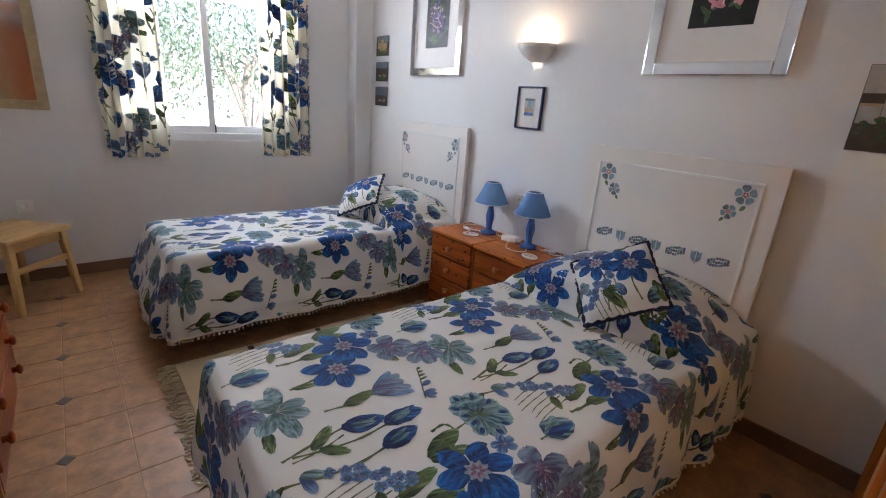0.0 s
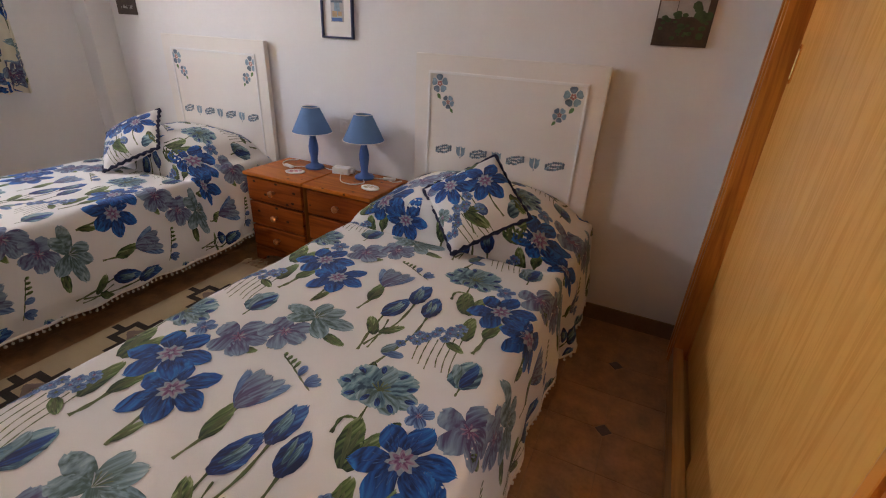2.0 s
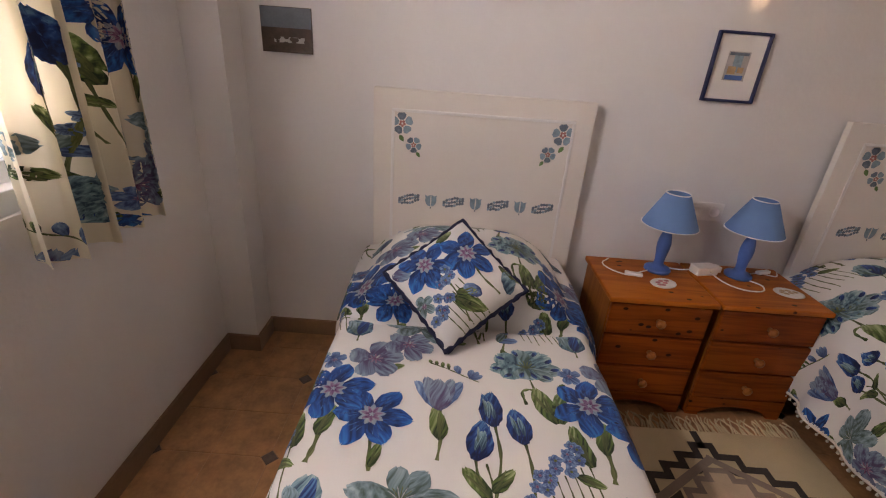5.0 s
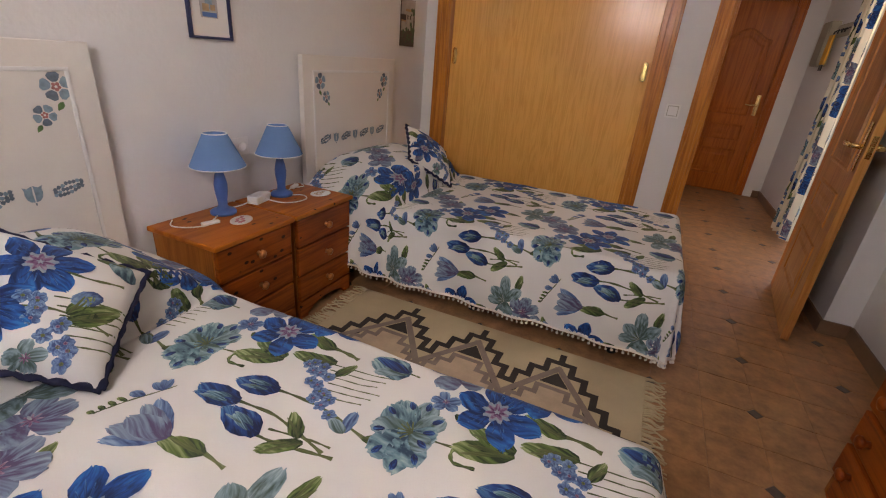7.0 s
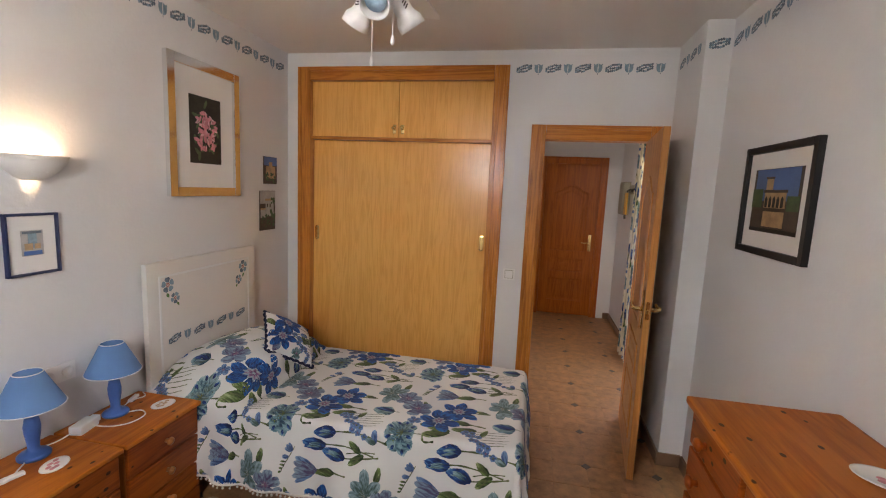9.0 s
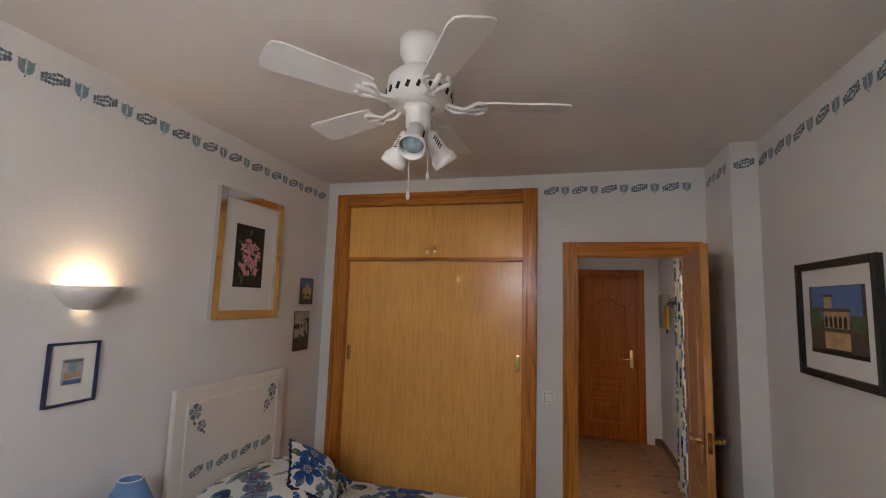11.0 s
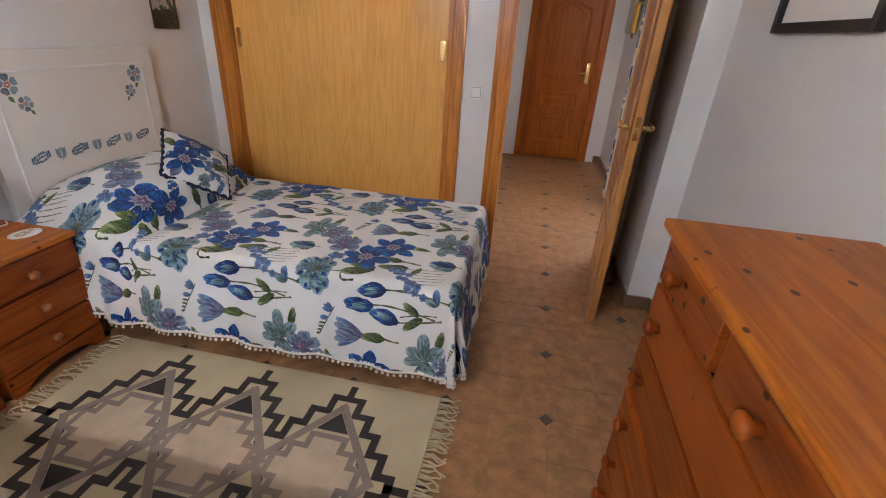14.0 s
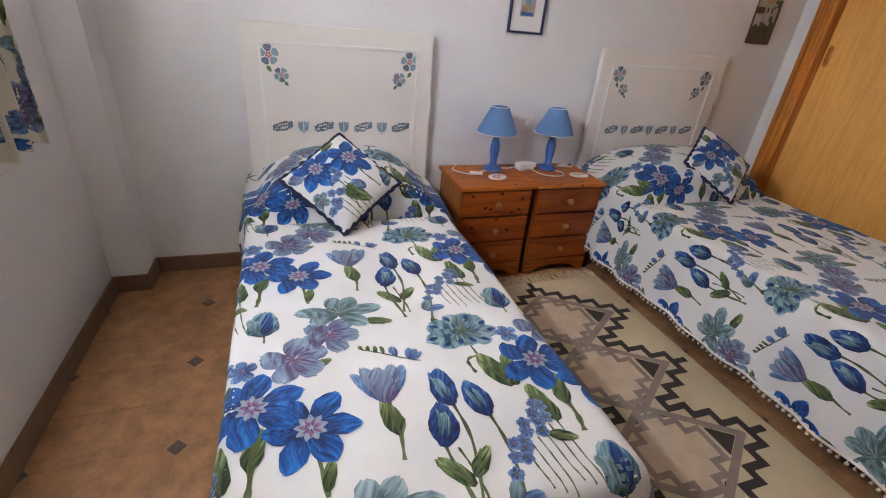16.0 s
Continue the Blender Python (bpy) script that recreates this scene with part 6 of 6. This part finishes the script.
def tile_mesh(sx, sy):
    """A tile whose corner towards (sx, sy) is cut off; its centre is the origin."""
    w, h = TW / 2 - GAP, TH / 2 - GAP
    pts = [(w * sx, (h - CUT) * sy), ((w - CUT) * sx, h * sy), (-w * sx, h * sy), (-w * sx, -h * sy), (w * sx, -h * sy)]
    if sx * sy < 0:
        pts = pts[::-1]
    bm = bmesh.new()
    rings = []
    for k, z in ((1.0, -0.004), (1.0, -0.0008), (0.982, 0.0)):
        rings.append([bm.verts.new((x * k, y * k, z)) for x, y in pts])
    for a, b in zip(rings, rings[1:]):
        for i in range(5):
            bm.faces.new((a[i], a[(i + 1) % 5], b[(i + 1) % 5], b[i]))
    bm.faces.new(rings[-1])
    bmesh.ops.recalc_face_normals(bm, faces=bm.faces)
    return mesh_of("tile", bm, TILE)


def inset_mesh():
    bm = bmesh.new()
    rings = []
    for k, z in ((CUT - 0.003, -0.006), (CUT - 0.003, -0.0014), (CUT - 0.005, -0.0002)):
        rings.append([bm.verts.new(p) for p in ((k, 0, z), (0, k, z), (-k, 0, z), (0, -k, z))])
    for a, b in zip(rings, rings[1:]):
        for i in range(4):
            bm.faces.new((a[i], a[(i + 1) % 4], b[(i + 1) % 4], b[i]))
    bm.faces.new(rings[-1])
    return mesh_of("inset", bm, INSERT)


kinds = {(sx, sy): tile_mesh(sx, sy) for sx in (-1, 1) for sy in (-1, 1)}
inset = inset_mesh()
rest_t, rest_i = bmesh.new(), bmesh.new()


def lay_piece(name, me, x, y, single, rest):
    if single:
        ob = new(name, me)
        ob.location = (x, y, 0)
        ob.parent = floor
    else:
        k = len(rest.verts)
        rest.from_mesh(me)
        rest.verts.ensure_lookup_table()
        for v in rest.verts[k:]:
            v.co += Vector((x, y, 0))


for i in range(-3, 7):
    for j in range(-12, 8):
        cx, cy = FX + i * PX, FY + j * PY
        for sx in (-1, 1):
            for sy in (-1, 1):
                x, y = cx - sx * TW / 2, cy - sy * TH / 2
                inside = (XP - 0.1 < x < XH + 0.1 and YW - 0.1 < y < YN + 0.1) or (HX0 - 0.1 < x < HX1 + 0.05 and HY - 0.05 < y < YW)
                if inside:
                    lay_piece("tile", kinds[sx, sy], x, y, -2.2 < y < 2.6 and x < 0.55, rest_t)
        if (XP < cx < XH and YW < cy < YN) or (HX0 < cx < HX1 and HY < cy < YW):
            lay_piece("inset", inset, cx, cy, -2.2 < cy < 2.6 and cx < 0.55, rest_i)
for nm, bm, mt in (("tile_field", rest_t, TILE), ("inset_field", rest_i, INSERT)):
    tagged(part(nm, bm, mt, floor), kind="stuff")
